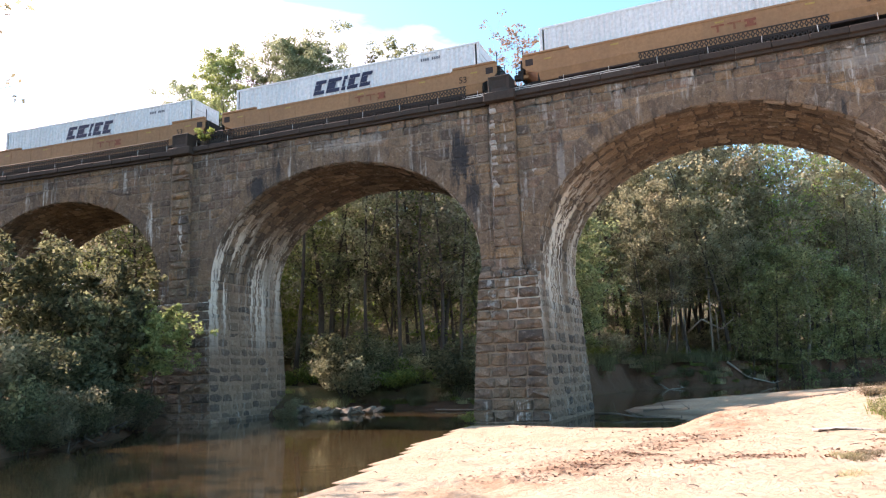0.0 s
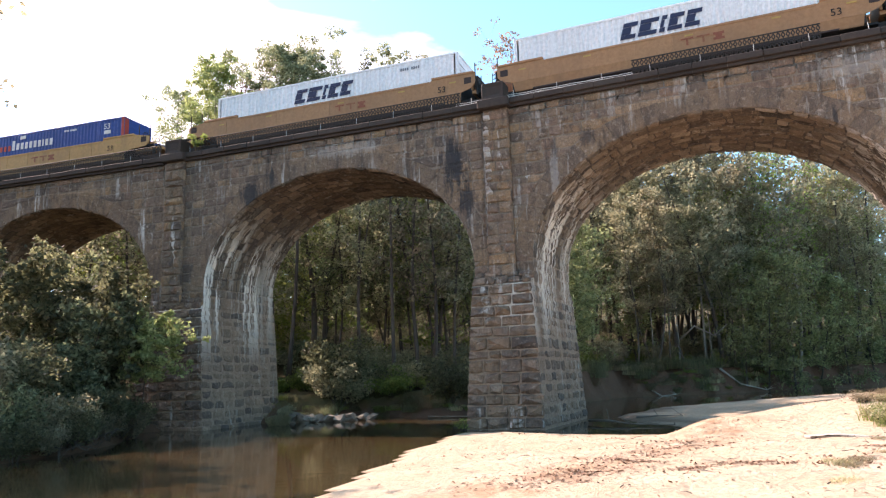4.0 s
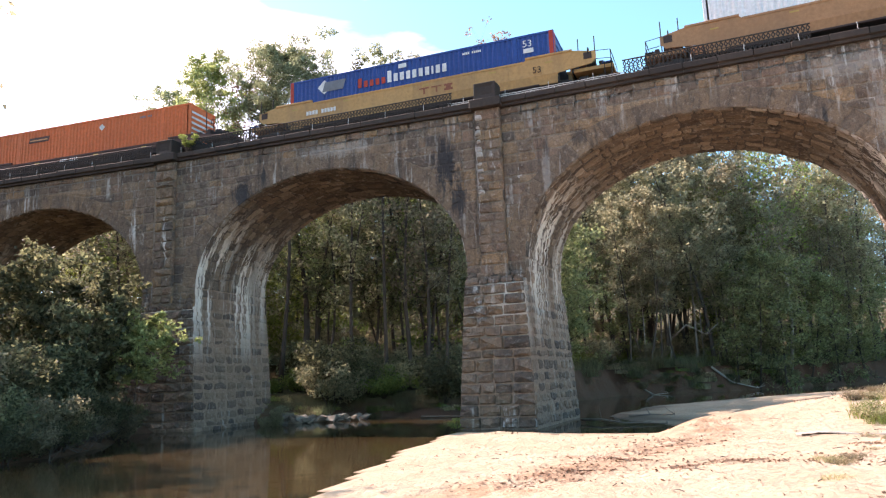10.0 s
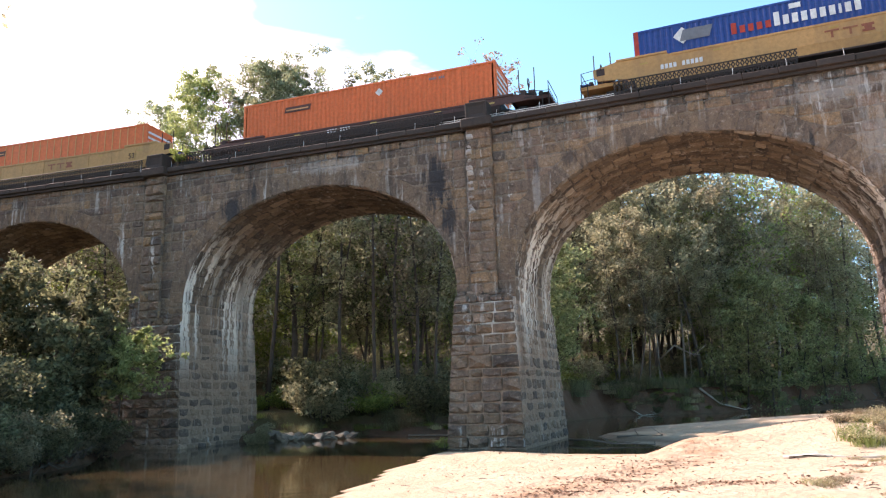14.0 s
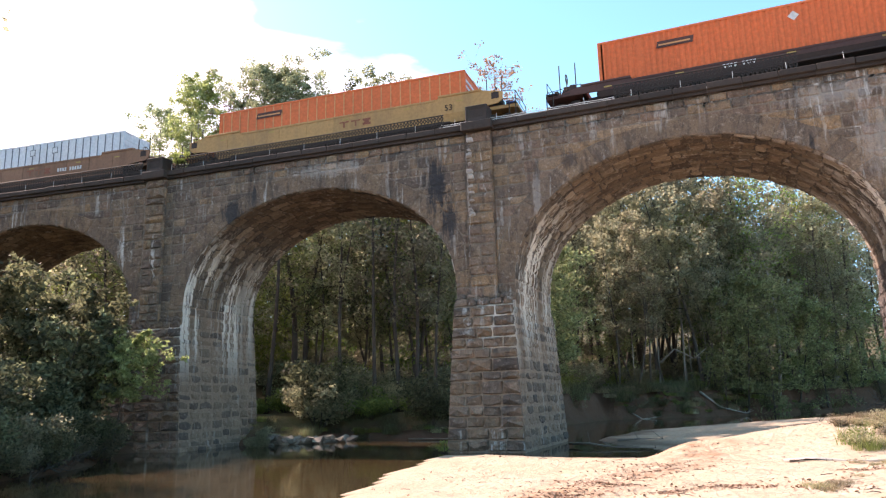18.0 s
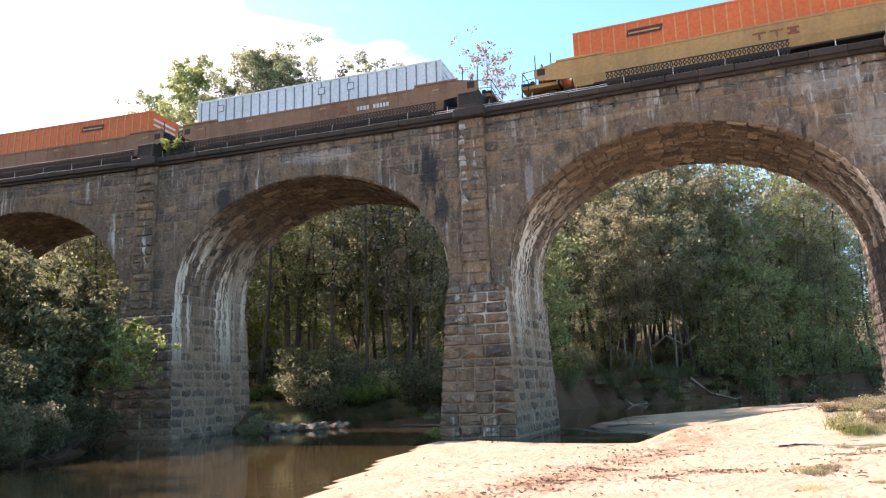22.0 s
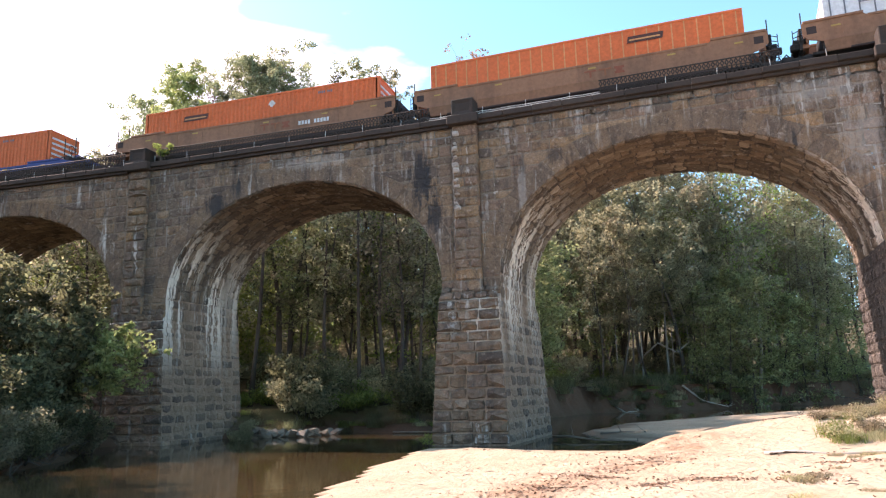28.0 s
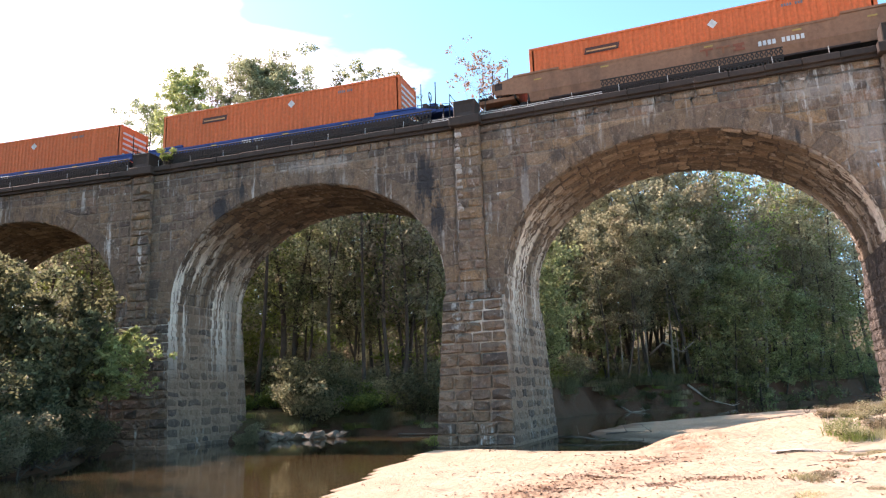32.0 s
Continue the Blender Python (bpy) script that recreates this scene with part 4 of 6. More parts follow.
# ---- plants ----
def leaves(rng, centres, radii, count, size, droop=0.2, flat=0.7):
    """Small bent leaves scattered in clumps: one quad each."""
    centres, radii = np.array(centres, float), np.array(radii, float)
    pick = rng.integers(0, len(centres), count)
    r = rng.normal(0, 1, (count, 3))
    r /= np.linalg.norm(r, axis=1)[:, None]
    r *= rng.random((count, 1)) ** 0.45
    pos = centres[pick] + r * radii[pick][:, None] * np.array([1, 1, flat])
    n = rng.normal(0, 1, (count, 3)) + np.array([0, 0, 0.9])
    n /= np.linalg.norm(n, axis=1)[:, None]
    a = np.cross(n, rng.normal(0, 1, (count, 3)))
    a /= np.linalg.norm(a, axis=1)[:, None]
    b = np.cross(n, a)
    s = size * (0.6 + 0.8 * rng.random((count, 1)))
    v = np.stack([pos - a * s, pos - b * s * 0.5 - n * s * 0.15, pos + a * s, pos + b * s * 0.5 - n * s * 0.15], 1).reshape(-1, 3)
    return v


def leaf_mesh(name, verts, material):
    me = bpy.data.meshes.new(name)
    n = len(verts) // 4
    me.vertices.add(len(verts))
    me.vertices.foreach_set("co", verts.reshape(-1))
    me.loops.add(len(verts))
    me.loops.foreach_set("vertex_index", np.arange(len(verts)))
    me.polygons.add(n)
    me.polygons.foreach_set("loop_start", np.arange(0, len(verts), 4))
    me.materials.append(material)
    me.update(calc_edges=True)
    me.validate()
    return me


def tree(seed, h, spread, bare, limbs, count, size, bark, foliage, label, lean=0.0, girth=0.0075, category="tree", name="tree", puff=0.055, rise=0.5, sway=0.032):
    """Tapered trunk, limbs with side twigs, and leaves strewn along the outer limbs."""
    rng = np.random.default_rng(seed)
    thing = tagged(new(name), label, category)
    pts, rad = [], []
    wx, wy = rng.uniform(-1, 1, 2)
    for i in range(9):
        f = i / 8
        pts.append((lean * h * f ** 1.4 + sway * h * wx * math.sin(f * 5), sway * h * wy * math.sin(f * 4 + 1), h * 0.96 * f - 0.3 * (i == 0)))
        rad.append(max(0.02, girth * h * (1 - f) ** 0.8 * (1.35 if i == 0 else 1)))
    pieces = [tube(pts, rad, 8)]
    cs, rs = [], []
    for j in range(limbs):
        f = min(0.995, bare + (1 - bare) * (j + rng.random()) / limbs)
        k = min(7, int(f * 8))
        p0 = Vector(pts[k]).lerp(Vector(pts[k + 1]), f * 8 - k)
        ang = j * 2.4 + rng.uniform(-0.6, 0.6)
        q = (f - bare) / (1 - bare)
        reach = spread * (0.35 + 0.75 * math.sin(math.pi * min(1, q * 0.75 + 0.22))) * rng.uniform(0.5, 1.15)
        p2 = p0 + Vector((math.cos(ang) * reach, math.sin(ang) * reach, reach * rise * rng.uniform(0.2, 1.6)))
        p1 = p0.lerp(p2, 0.5) + Vector((0, 0, -0.08 * reach))
        r0 = max(0.012, girth * h * (1 - f) * 0.4)
        pieces.append(tube([p0, p1, p2], [r0, r0 * 0.6, 0.012], 5))
        for u in (0.3, 0.5, 0.68, 0.84, 1.0):
            c = (p0.lerp(p1, u * 2) if u < 0.5 else p1.lerp(p2, u * 2 - 1)) + Vector(rng.normal(0, 0.12, 3)) * reach
            cs.append(c)
            rs.append(h * puff * rng.uniform(0.5, 1.2) * (1 - 0.35 * q))
        for _ in range(2):
            e = p2 + Vector(rng.normal(0, 0.28, 3)) * reach
            pieces.append(tube([p1.lerp(p2, 0.6), e], [r0 * 0.4, 0.008], 4))
            cs.append(e)
            rs.append(h * puff * rng.uniform(0.4, 0.9))
    part("trunk", mesh_of("trunk", *joined(pieces), bark, True), parent=thing)
    part("crown", leaf_mesh("crown", leaves(rng, cs, rs, count, size), foliage), parent=thing)
    return thing


def shrub(seed, r, h, count, size, foliage, label, name="bush", category="bush", stems=7):
    rng = np.random.default_rng(seed)
    thing = tagged(new(name), label, category)
    pieces, cs, rs = [], [], []
    for j in range(stems):
        a = j * 2.4
        e = Vector((math.cos(a) * r * rng.uniform(0.3, 0.9), math.sin(a) * r * rng.uniform(0.3, 0.9), h * rng.uniform(0.45, 0.95)))
        m = e * 0.5 + Vector((0, 0, 0.1 * h))
        pieces.append(tube([(0.1 * math.cos(a), 0.1 * math.sin(a), -0.15), m, e], [0.04, 0.025, 0.008], 5))
        cs += [e, m]
        rs += [r * 0.42, r * 0.4]
    part("branchwork", mesh_of("branchwork", *joined(pieces), M_BARK, True), parent=thing)["kind"] = "stuff"
    part("foliage", leaf_mesh("foliage", leaves(rng, cs, rs, count, size, flat=0.75), foliage), parent=thing)
    return thing


def stand(thing, x, y, turn=0.0, scale=1.0, sink=0.1):
    thing.matrix_basis = pose(x, y, height(x, y) - sink, 0, 0, turn)
    thing.scale = (scale, scale, scale)
    return thing


def spread_copies(kinds, spots, group, seed, lo=0.8, hi=1.2, tall=(), tip=0.0):
    """The first use of a kind is the original, the rest are copies."""
    rng = random.Random(seed)
    used = set()
    for x, y, k in spots:
        proto = kinds[k]
        s = rng.uniform(lo, hi)
        if tall and y > 59 and k == 4:
            s *= 1.15
        if tall:
            s = min(s, (0.47 * (y - EYE[1]) - 1.0 - height(x, y) + 2.4) / tall[k])
        if k in used:
            proto.scale = (s, s, s)
            ob = copy_thing(proto, pose(x, y, height(x, y) - 0.1, rng.gauss(0, tip), rng.gauss(0, tip), rng.uniform(0, 360)))
        else:
            used.add(k)
            ob = stand(proto, x, y, rng.uniform(0, 360), s)
        tagged(ob, group=group)


# woodland behind the viaduct
def bank_side(x, y):
    return float(side_distance(np.array([x]), np.array([y]), LEFT_BANK, True)[0])


wood = [
    tree(11, 24, 4.6, 0.22, 26, 3300, 0.2, M_BARK, M_LEAF_PALE, "tall slender broadleaf tree with green crown", puff=0.065, rise=0.8),
    tree(12, 27, 4.2, 0.34, 24, 3000, 0.2, M_BARK, M_LEAF, "tall broadleaf tree with bare lower trunk", sway=0.035, girth=0.008),
    tree(13, 21, 4.6, 0.12, 28, 4400, 0.19, M_BARK, M_LEAF_LIGHT, "broadleaf tree with yellow-green leaves"),
    tree(14, 22, 4.0, 0.06, 30, 4300, 0.19, M_BARK, M_LEAF, "dense olive green broadleaf tree", puff=0.07, rise=0.85),
    tree(15, 29, 5.2, 0.28, 30, 4200, 0.21, M_BARK, M_LEAF, "tall spreading broadleaf tree", sway=0.03, girth=0.009),
    tree(16, 14, 3.4, 0.05, 26, 4600, 0.165, M_BARK, M_LEAF_GREEN, "young bushy broadleaf tree", puff=0.085, rise=0.9),
    tree(17, 22, 2.6, 0.3, 26, 3400, 0.15, M_BARK, M_LEAF, "thin crooked sapling in the wood", girth=0.0055, sway=0.05),
]
spots = []
rng = random.Random(5)


def clear(x, y, gap):
    return all((x - a) ** 2 + (y - b) ** 2 > gap * gap for a, b, _ in spots)


# rows along the far bank, then the depth of the wood
for (x0, y0), (x1, y1) in zip(LEFT_BANK[10:], LEFT_BANK[11:17]):
    n = max(1, int(math.hypot(x1 - x0, y1 - y0) / 3.4))
    nx, ny = -(y1 - y0), x1 - x0
    l = math.hypot(nx, ny)
    open_wood = y0 < 44
    if x0 > 30:
        n = max(2, n // 2)
    for back in ((3.2, 9.0) if open_wood and y0 < 30 else (3.2,) if open_wood else (3.5, 9.0, 16.0, 25.0)):
        for i in range(n):
            f = (i + rng.random()) / n
            d = back + rng.uniform(-1, 1)
            x, y = x0 + (x1 - x0) * f + nx / l * d, y0 + (y1 - y0) * f + ny / l * d
            if y > 12.5 and bank_side(x, y) > 2.5 and clear(x, y, 2.4):
                spots.append((x, y, rng.choice((0, 5, 6, 3, 6, 1) if back < 4 else (0, 1, 5, 0, 2, 6) if back < 9.5 else (0, 1, 4, 4, 1))))
tries = 0
while len(spots) < 270 and tries < 9000:
    tries += 1
    y = rng.uniform(14, 105)
    x = EYE[0] + (y - EYE[1]) * rng.uniform(-1.15, 0.62)
    inner = x < -2 and y < 60
    if bank_side(x, y) > 3.0 and clear(x, y, 5.0 if inner else 9.0 if x < -20 else 4.6):
        spots.append((x, y, rng.choice((2, 5, 2, 5, 1) if x < -26 else (6, 6, 5, 0, 1, 6, 3) if inner else (0, 1, 2, 3, 4, 1))))
for x, y in ((-3, 60), (1.5, 66), (6, 63), (10, 70), (3, 74), (14, 74), (8, 80), (18, 82), (-2, 70), (-14, 61), (-8, 66), (-17, 52), (13, 66), (24, 84), (20, 76), (-38, 15), (-42, 21), (-47, 27), (-35, 22), (-52, 20), (-44, 14)):
    spots.append((x, y, 4))
for x, y in ((13.2, 55.5), (16.2, 58.2), (19.2, 63.5), (22.5, 66), (11, 53.5), (26, 70), (30, 74.5)):
    spots.append((x, y, 5))
for x, y in ((-0.5, 48.5), (1.8, 49.6), (3.6, 50.8), (5.4, 51.6), (8.6, 53.4), (9.8, 54.4), (12.2, 57), (14.6, 61), (17.4, 64.6), (19.9, 67.2), (23.8, 70), (27.5, 73.6)):
    spots.append((x, y, 6))
spread_copies(wood, spots, "woodland trees", 3, 0.85, 1.15, (24, 27, 21, 22, 29, 14, 22), 5.0)

# undergrowth
low = [
    shrub(21, 2.2, 2.6, 3000, 0.115, M_LEAF, "rounded green bush in the undergrowth"),
    shrub(22, 1.6, 1.8, 2200, 0.105, M_LEAF_LIGHT, "sunlit yellow-green bush in the undergrowth"),
    shrub(23, 2.4, 3.2, 3400, 0.12, M_LEAF_DARK, "dark green bush over the bank"),
]
spots = []
tries = 0
while len(spots) < 262 and tries < 9000:
    tries += 1
    y = rng.uniform(4, 118)
    x = EYE[0] + (y - EYE[1]) * rng.uniform(-0.9, 0.6)
    dl = bank_side(x, y)
    if dl < (2.2 if y > 30 else 0.7) or dl > 40 or (-8.5 < y < 9 and -25 < x < -14) or not clear(x, y, 1.2 if dl < 4 else 2.2):
        continue
    spots.append((x, y, rng.choice((0, 2, 0, 0, 1))))
spread_copies(low, spots, "undergrowth bushes", 4, 0.55, 1.35)

bk = random.Random(23)
for j in range(90):
    i = bk.choice((14, 14, 15, 15, 16))
    (x0, y0), (x1, y1) = LEFT_BANK[i], LEFT_BANK[i + 1]
    l = math.hypot(x1 - x0, y1 - y0)
    f, d = bk.random() * (0.6 if i == 16 else 1), bk.choice((0.5, 1.1, 1.6, 2.0, 2.3)) + bk.uniform(-0.3, 0.3)
    x, y = x0 + (x1 - x0) * f - (y1 - y0) / l * d, y0 + (y1 - y0) * f + (x1 - x0) / l * d
    kind, sc = low[bk.choice((0, 0, 2, 1))], bk.uniform(0.14, 0.34)
    kind.scale = (sc, sc, sc)
    tagged(copy_thing(kind, pose(x, y, height(x, y) - 0.12, 0, 0, bk.uniform(0, 360))), "low scrub clinging to the cut bank", group="bank scrub")
for j, (x, y, s) in enumerate(((-17.4, 19.5, 2.0), (-15.4, 21, 1.8), (-19.0, 21.5, 2.1), (-16.8, 17.0, 0.9), (-12.2, 18.5, 0.8))):
    low[1].scale = (s, s, s)
    tagged(copy_thing(low[1], pose(x, y, height(x, y) - 0.1, 0, 0, 60 * j)), group="undergrowth bushes")

# trees that rise above the deck
stand(tree(31, 31.2, 4.2, 0.78, 44, 34000, 0.115, M_BARK, M_LEAF_SKY, "tall thin-leaved broadleaf tree behind the viaduct", puff=0.03, rise=0.3, girth=0.006), -23.2, 16)
stand(tree(32, 30.4, 3.7, 0.6, 44, 25000, 0.115, M_PALE_BARK, M_LEAF_SKYLIT, "yellow-green tree behind the viaduct", puff=0.028, rise=0.5), -32.2, 16)
stand(tree(35, 28.4, 2.4, 0.8, 18, 5000, 0.11, M_BARK, M_LEAF_SKY, "smaller olive green tree behind the viaduct", puff=0.03, rise=0.6), -36.4, 16)
stand(tree(37, 28.6, 2.6, 0.8, 22, 1800, 0.1, M_PALE_BARK, M_LEAF_DRY, "thin dry-leaved tree behind the viaduct", puff=0.03, rise=0.6, girth=0.006), -27.2, 17)
stand(tree(33, 28.6, 2.0, 0.82, 16, 3200, 0.11, M_BARK, M_LEAF_SKY, "slender tree behind the viaduct", puff=0.022, girth=0.006, sway=0.03), -14.0, 16)
stand(tree(38, 27.2, 2.6, 0.76, 20, 5200, 0.11, M_BARK, M_LEAF_DARK, "dark green slender tree behind the viaduct", puff=0.03, girth=0.006, sway=0.03), -16.8, 16)
stand(tree(36, 27.8, 1.8, 0.8, 14, 1700, 0.12, M_BARK, M_LEAF_PALE, "sparse slender tree behind the viaduct", puff=0.02, girth=0.006, sway=0.03), -11.9, 16.5)
stand(tree(34, 28.9, 2.4, 0.8, 26, 1700, 0.11, M_PALE_BARK, M_LEAF_DRY, "nearly bare tree with a few reddish leaves", puff=0.02, girth=0.006), -3.9, 15)
# pale sycamores on the far bank
SYC = ((16.93, 61.0), (24.83, 74.0), (22.72, 78.0))
for sd, x, y, h in ((41, SYC[0][0], SYC[0][1], 29), (42, SYC[1][0], SYC[1][1], 27), (43, SYC[2][0], SYC[2][1], 26)):
    stand(tree(sd, h, 4.4, 0.45, 22, 2600, 0.17, M_PALE_BARK, M_LEAF_LIGHT, "pale-barked sycamore with thinning leaves", girth=0.0065), x, y)
pale = tree(45, 19, 2.0, 0.55, 14, 900, 0.17, M_PALE_BARK, M_LEAF_PALE, "thin pale-barked young tree on the far bank", girth=0.0065)
stand(pale, 6.9, 55)
for j, (x, y, s) in enumerate(((9.3, 57, 0.9), (4.2, 53, 0.8), (1.6, 51, 0.7), (12.0, 60, 1.0), (16.6, 66, 1.1), (7.6, 56, 0.75), (20.2, 70, 1.2), (25.4, 75, 1.2))):
    pale.scale = (s, s, s)
    tagged(copy_thing(pale, pose(x, y, height(x, y) - 0.1, 0, 0, 47 * j)), group="pale young trees")
# crooked dark trunks seen through the middle arch
for sd, x, y, h, ln, g in ((61, -12.6, 21, 19, 0.16, 0.012), (62, -12.9, 21.3, 18, -0.13, 0.011), (63, -9.8, 20.5, 18, 0.18, 0.011), (64, -24.2, 20, 21, -0.02, 0.016), (65, -22.4, 20.4, 20, 0.05, 0.013), (66, -19.2, 23, 19, 0.1, 0.009), (67, -15.6, 24, 18, -0.12, 0.009)):
    stand(tree(sd, h, 3.6, 0.34, 26, 5200, 0.13, M_BARK, M_LEAF_GREEN if sd % 2 else M_LEAF_DARK, "crooked dark-trunked tree on the far bank", lean=ln, girth=g, sway=0.035, puff=0.06), x, y)
# leaning dark trunk
stand(tree(44, 17, 3.6, 0.3, 22, 6000, 0.15, M_BARK, M_LEAF, "leaning dark-trunked tree on the far bank", lean=-0.35), -17.5, 24)

# thicket on the near left bank
thicket = [
    (tree(51, 6.8, 2.7, 0.08, 36, 8500, 0.145, M_BARK, M_LEAF_DARK, "leaning riverside tree with dense dark green leaves", lean=0.1, puff=0.09), -20.2, -6.4),
    (tree(52, 7.4, 3.0, 0.08, 36, 8500, 0.145, M_BARK, M_LEAF_DARK, "dense dark green riverside tree", lean=0.05, puff=0.1), -22.6, -9.0),
    (tree(53, 4.9, 2.0, 0.08, 26, 4200, 0.14, M_BARK, M_LEAF_DARK, "small green riverside tree", lean=0.2, puff=0.1), -18.6, -8.4),
    (tree(54, 8.0, 3.2, 0.15, 36, 8000, 0.15, M_BARK, M_LEAF_DARK, "dark green riverside tree", puff=0.09), -24.3, -5.6),
    # sunlight on the thicket's tip is put into this tree's lighter leaves
    (tree(55, 6.3, 1.9, 0.5, 22, 4200, 0.12, M_BARK, M_LEAF_SKYLIT, "young tree with yellow-green leaves lightened as if sunlit", lean=0.24, puff=0.075, rise=0.25), -17.9, -5.9),
]
for ob, x, y in thicket:
    stand(ob, x, y)
for j, (x, y, s) in enumerate(((-17.6, -6.6, 0.6), (-16.6, -9.4, 0.6), (-16.0, -11.2, 0.7), (-15.3, -13, 0.7), (-18.4, -10.5, 0.95), (-17.2, -13.0, 0.9), (-20.5, -12, 1.1), (-18.4, -5.4, 0.6), (-14.7, -14.8, 0.7), (-16.6, -15.5, 0.9), (-17.3, -8.0, 0.7), (-19.8, -7.6, 0.9), (-16.2, -9.0, 0.45), (-15.4, -10.8, 0.45), (-14.6, -12.4, 0.5), (-14.1, -13.9, 0.45), (-17.9, -6.9, 0.4), (-13.6, -15.6, 0.5), (-15.2, -12.0, 0.55))):
    kind = low[2] if j % 3 else low[0]
    kind.scale = (s, s, s)
    ob = copy_thing(kind, pose(x, y, height(x, y) - 0.1, 0, 0, 70 * j))
    tagged(ob, "leafy bush overhanging the water", group="bank bushes")
# bushes added in a lighter leaf colour, for sunlit leaves in the thicket
for j, (x, y, s) in enumerate(((-21.8, -8.0, 1.3), (-20.4, -9.6, 1.0), (-23.6, -6.0, 1.5))):
    low[1].scale = (s, s, s)
    tagged(copy_thing(low[1], pose(x, y, height(x, y) + 0.3, 0, 0, 80 * j)), "yellow-green bush on the bank, leaves coloured as if sunlit", group="bank bushes")
stand(shrub(25, 1.0, 1.7, 4200, 0.06, M_LEAF, "green bush at the pier's foot"), -15.7, 3.6)
stand(shrub(26, 0.45, 0.8, 420, 0.05, M_LEAF_LIGHT, "small yellowish plant rooted in the masonry", stems=5), -1.95, -0.9, sink=-0.25)
cw = shrub(28, 0.6, 1.1, 1100, 0.055, M_LEAF_LIGHT, "small yellow-green weed growing on the cornice", "weed", "weed", 5)
cw.matrix_basis = along(-19.1, -0.12, TOP + 0.5)

# shade trees downstream, outside the view
for j, (x, y, k, s) in enumerate(((-33, -12, 4, 0.9), (-29, -14.5, 4, 0.66), (-25.4, -15.4, 0, 0.75), (-29.6, -12.2, 1, 0.6), (-22.5, -19.5, 1, 0.75), (-25, -25, 4, 0.8), (-20, -30, 0, 0.8), (-36, -18, 0, 0.9), (-18.5, -20, 0, 0.9))):
    wood[k].scale = (s, s, s)
    copy_thing(wood[k], pose(x, y, height(x, y) - 0.1, 0, 0, 50 * j))


# ---- bank and bar clutter ----
def rock(seed, r):
    """An angular broken slab."""
    rg = random.Random(seed)
    bm = bmesh.new()
    for _ in range(11):
        v = Vector((rg.gauss(0, 1), rg.gauss(0, 1), rg.gauss(0, 1))).normalized()
        bm.verts.new((v.x * r * 1.5, v.y * r, v.z * r * 0.45))
    bmesh.ops.convex_hull(bm, input=list(bm.verts))
    return bm


rk = random.Random(71)
for j in range(64):
    f = rk.random()
    x, y = -16.9 + 4.6 * f + rk.uniform(-0.5, 0.5), 5.2 + 3.2 * f + rk.uniform(-0.7, 1.6)
    r = rk.uniform(0.2, 0.6)
    ob = part("rock", rock(j, r), M_ROCK, at=pose(x, y, max(height(x, y), 0.0) + r * 0.3, rk.uniform(-28, 28), rk.uniform(-28, 28), rk.uniform(0, 360)))
    tagged(ob, "angular grey boulder at the water's edge", "rock", "rocks on the bank")


def branch(name, pts, r0, label, material=M_DEADWOOD, twigs=0):
    rg = random.Random(len(pts) + int(r0 * 1000))
    pieces = [tube(pts, [r0 * (1 - 0.75 * i / (len(pts) - 1)) for i in range(len(pts))], 7)]
    for j in range(twigs):
        p = Vector(pts[rg.randrange(1, len(pts))])
        q = p + Vector((rg.uniform(-0.8, 0.8), rg.uniform(-0.5, 0.5), rg.uniform(0.1, 0.6)))
        pieces.append(tube([p, q], [r0 * 0.35, 0.008], 5))
    return tagged(part(name, mesh_of(name, *joined(pieces), material, True)), label, "driftwood", "driftwood")


def on(x, y, up=0.0):
    return (x, y, max(height(x, y), 0.0) + up)


branch("driftwood_log", [on(12.1, -12.7, 0.05), on(12.9, -12.8, 0.06), on(13.7, -13.0, 0.05), on(14.8, -13.2, 0.06), on(16, -13.3, 0.05)], 0.06, "long bleached driftwood pole lying on the sand")
branch("driftwood_log", [on(12.25, -12.75, 0.03), on(12.6, -13.1, 0.03), on(13.0, -13.4, 0.02)], 0.04, "short dark stick beside the pole", M_BARK)
branch("driftwood_log", [on(3.2, 3.4, 0.16), on(4.4, 2.6, 0.2), on(5.6, 1.6, 0.1), on(7.6, 1.4, 0.06)], 0.07, "grey driftwood log at the water's edge", M_GREYWOOD, 4)
branch("driftwood_log", [on(5.2, 6.4, 0.08), on(6.3, 6.6, 0.1), on(7.6, 6.2, 0.06)], 0.06, "grey driftwood log on shaded sand", M_GREYWOOD, 3)
branch("driftwood_log", [on(13.5, -21.4, 0.03), on(14.2, -21.6, 0.03), on(14.8, -21.5, 0.03)], 0.035, "dark stick on the sand", M_BARK)
branch("driftwood_log", [on(-8.6, 10.0, 0.08), on(-5.5, 9.4, 0.1), on(-2.6, 8.6, 0.06)], 0.06, "thin sunken branch along the far bank", M_GREYWOOD)
branch("driftwood_log", [on(18.6, 4.2, 0.25), on(20, 4.0, 0.5), on(21.8, 3.6, 0.6)], 0.08, "pale fallen trunk across the bar", twigs=5)
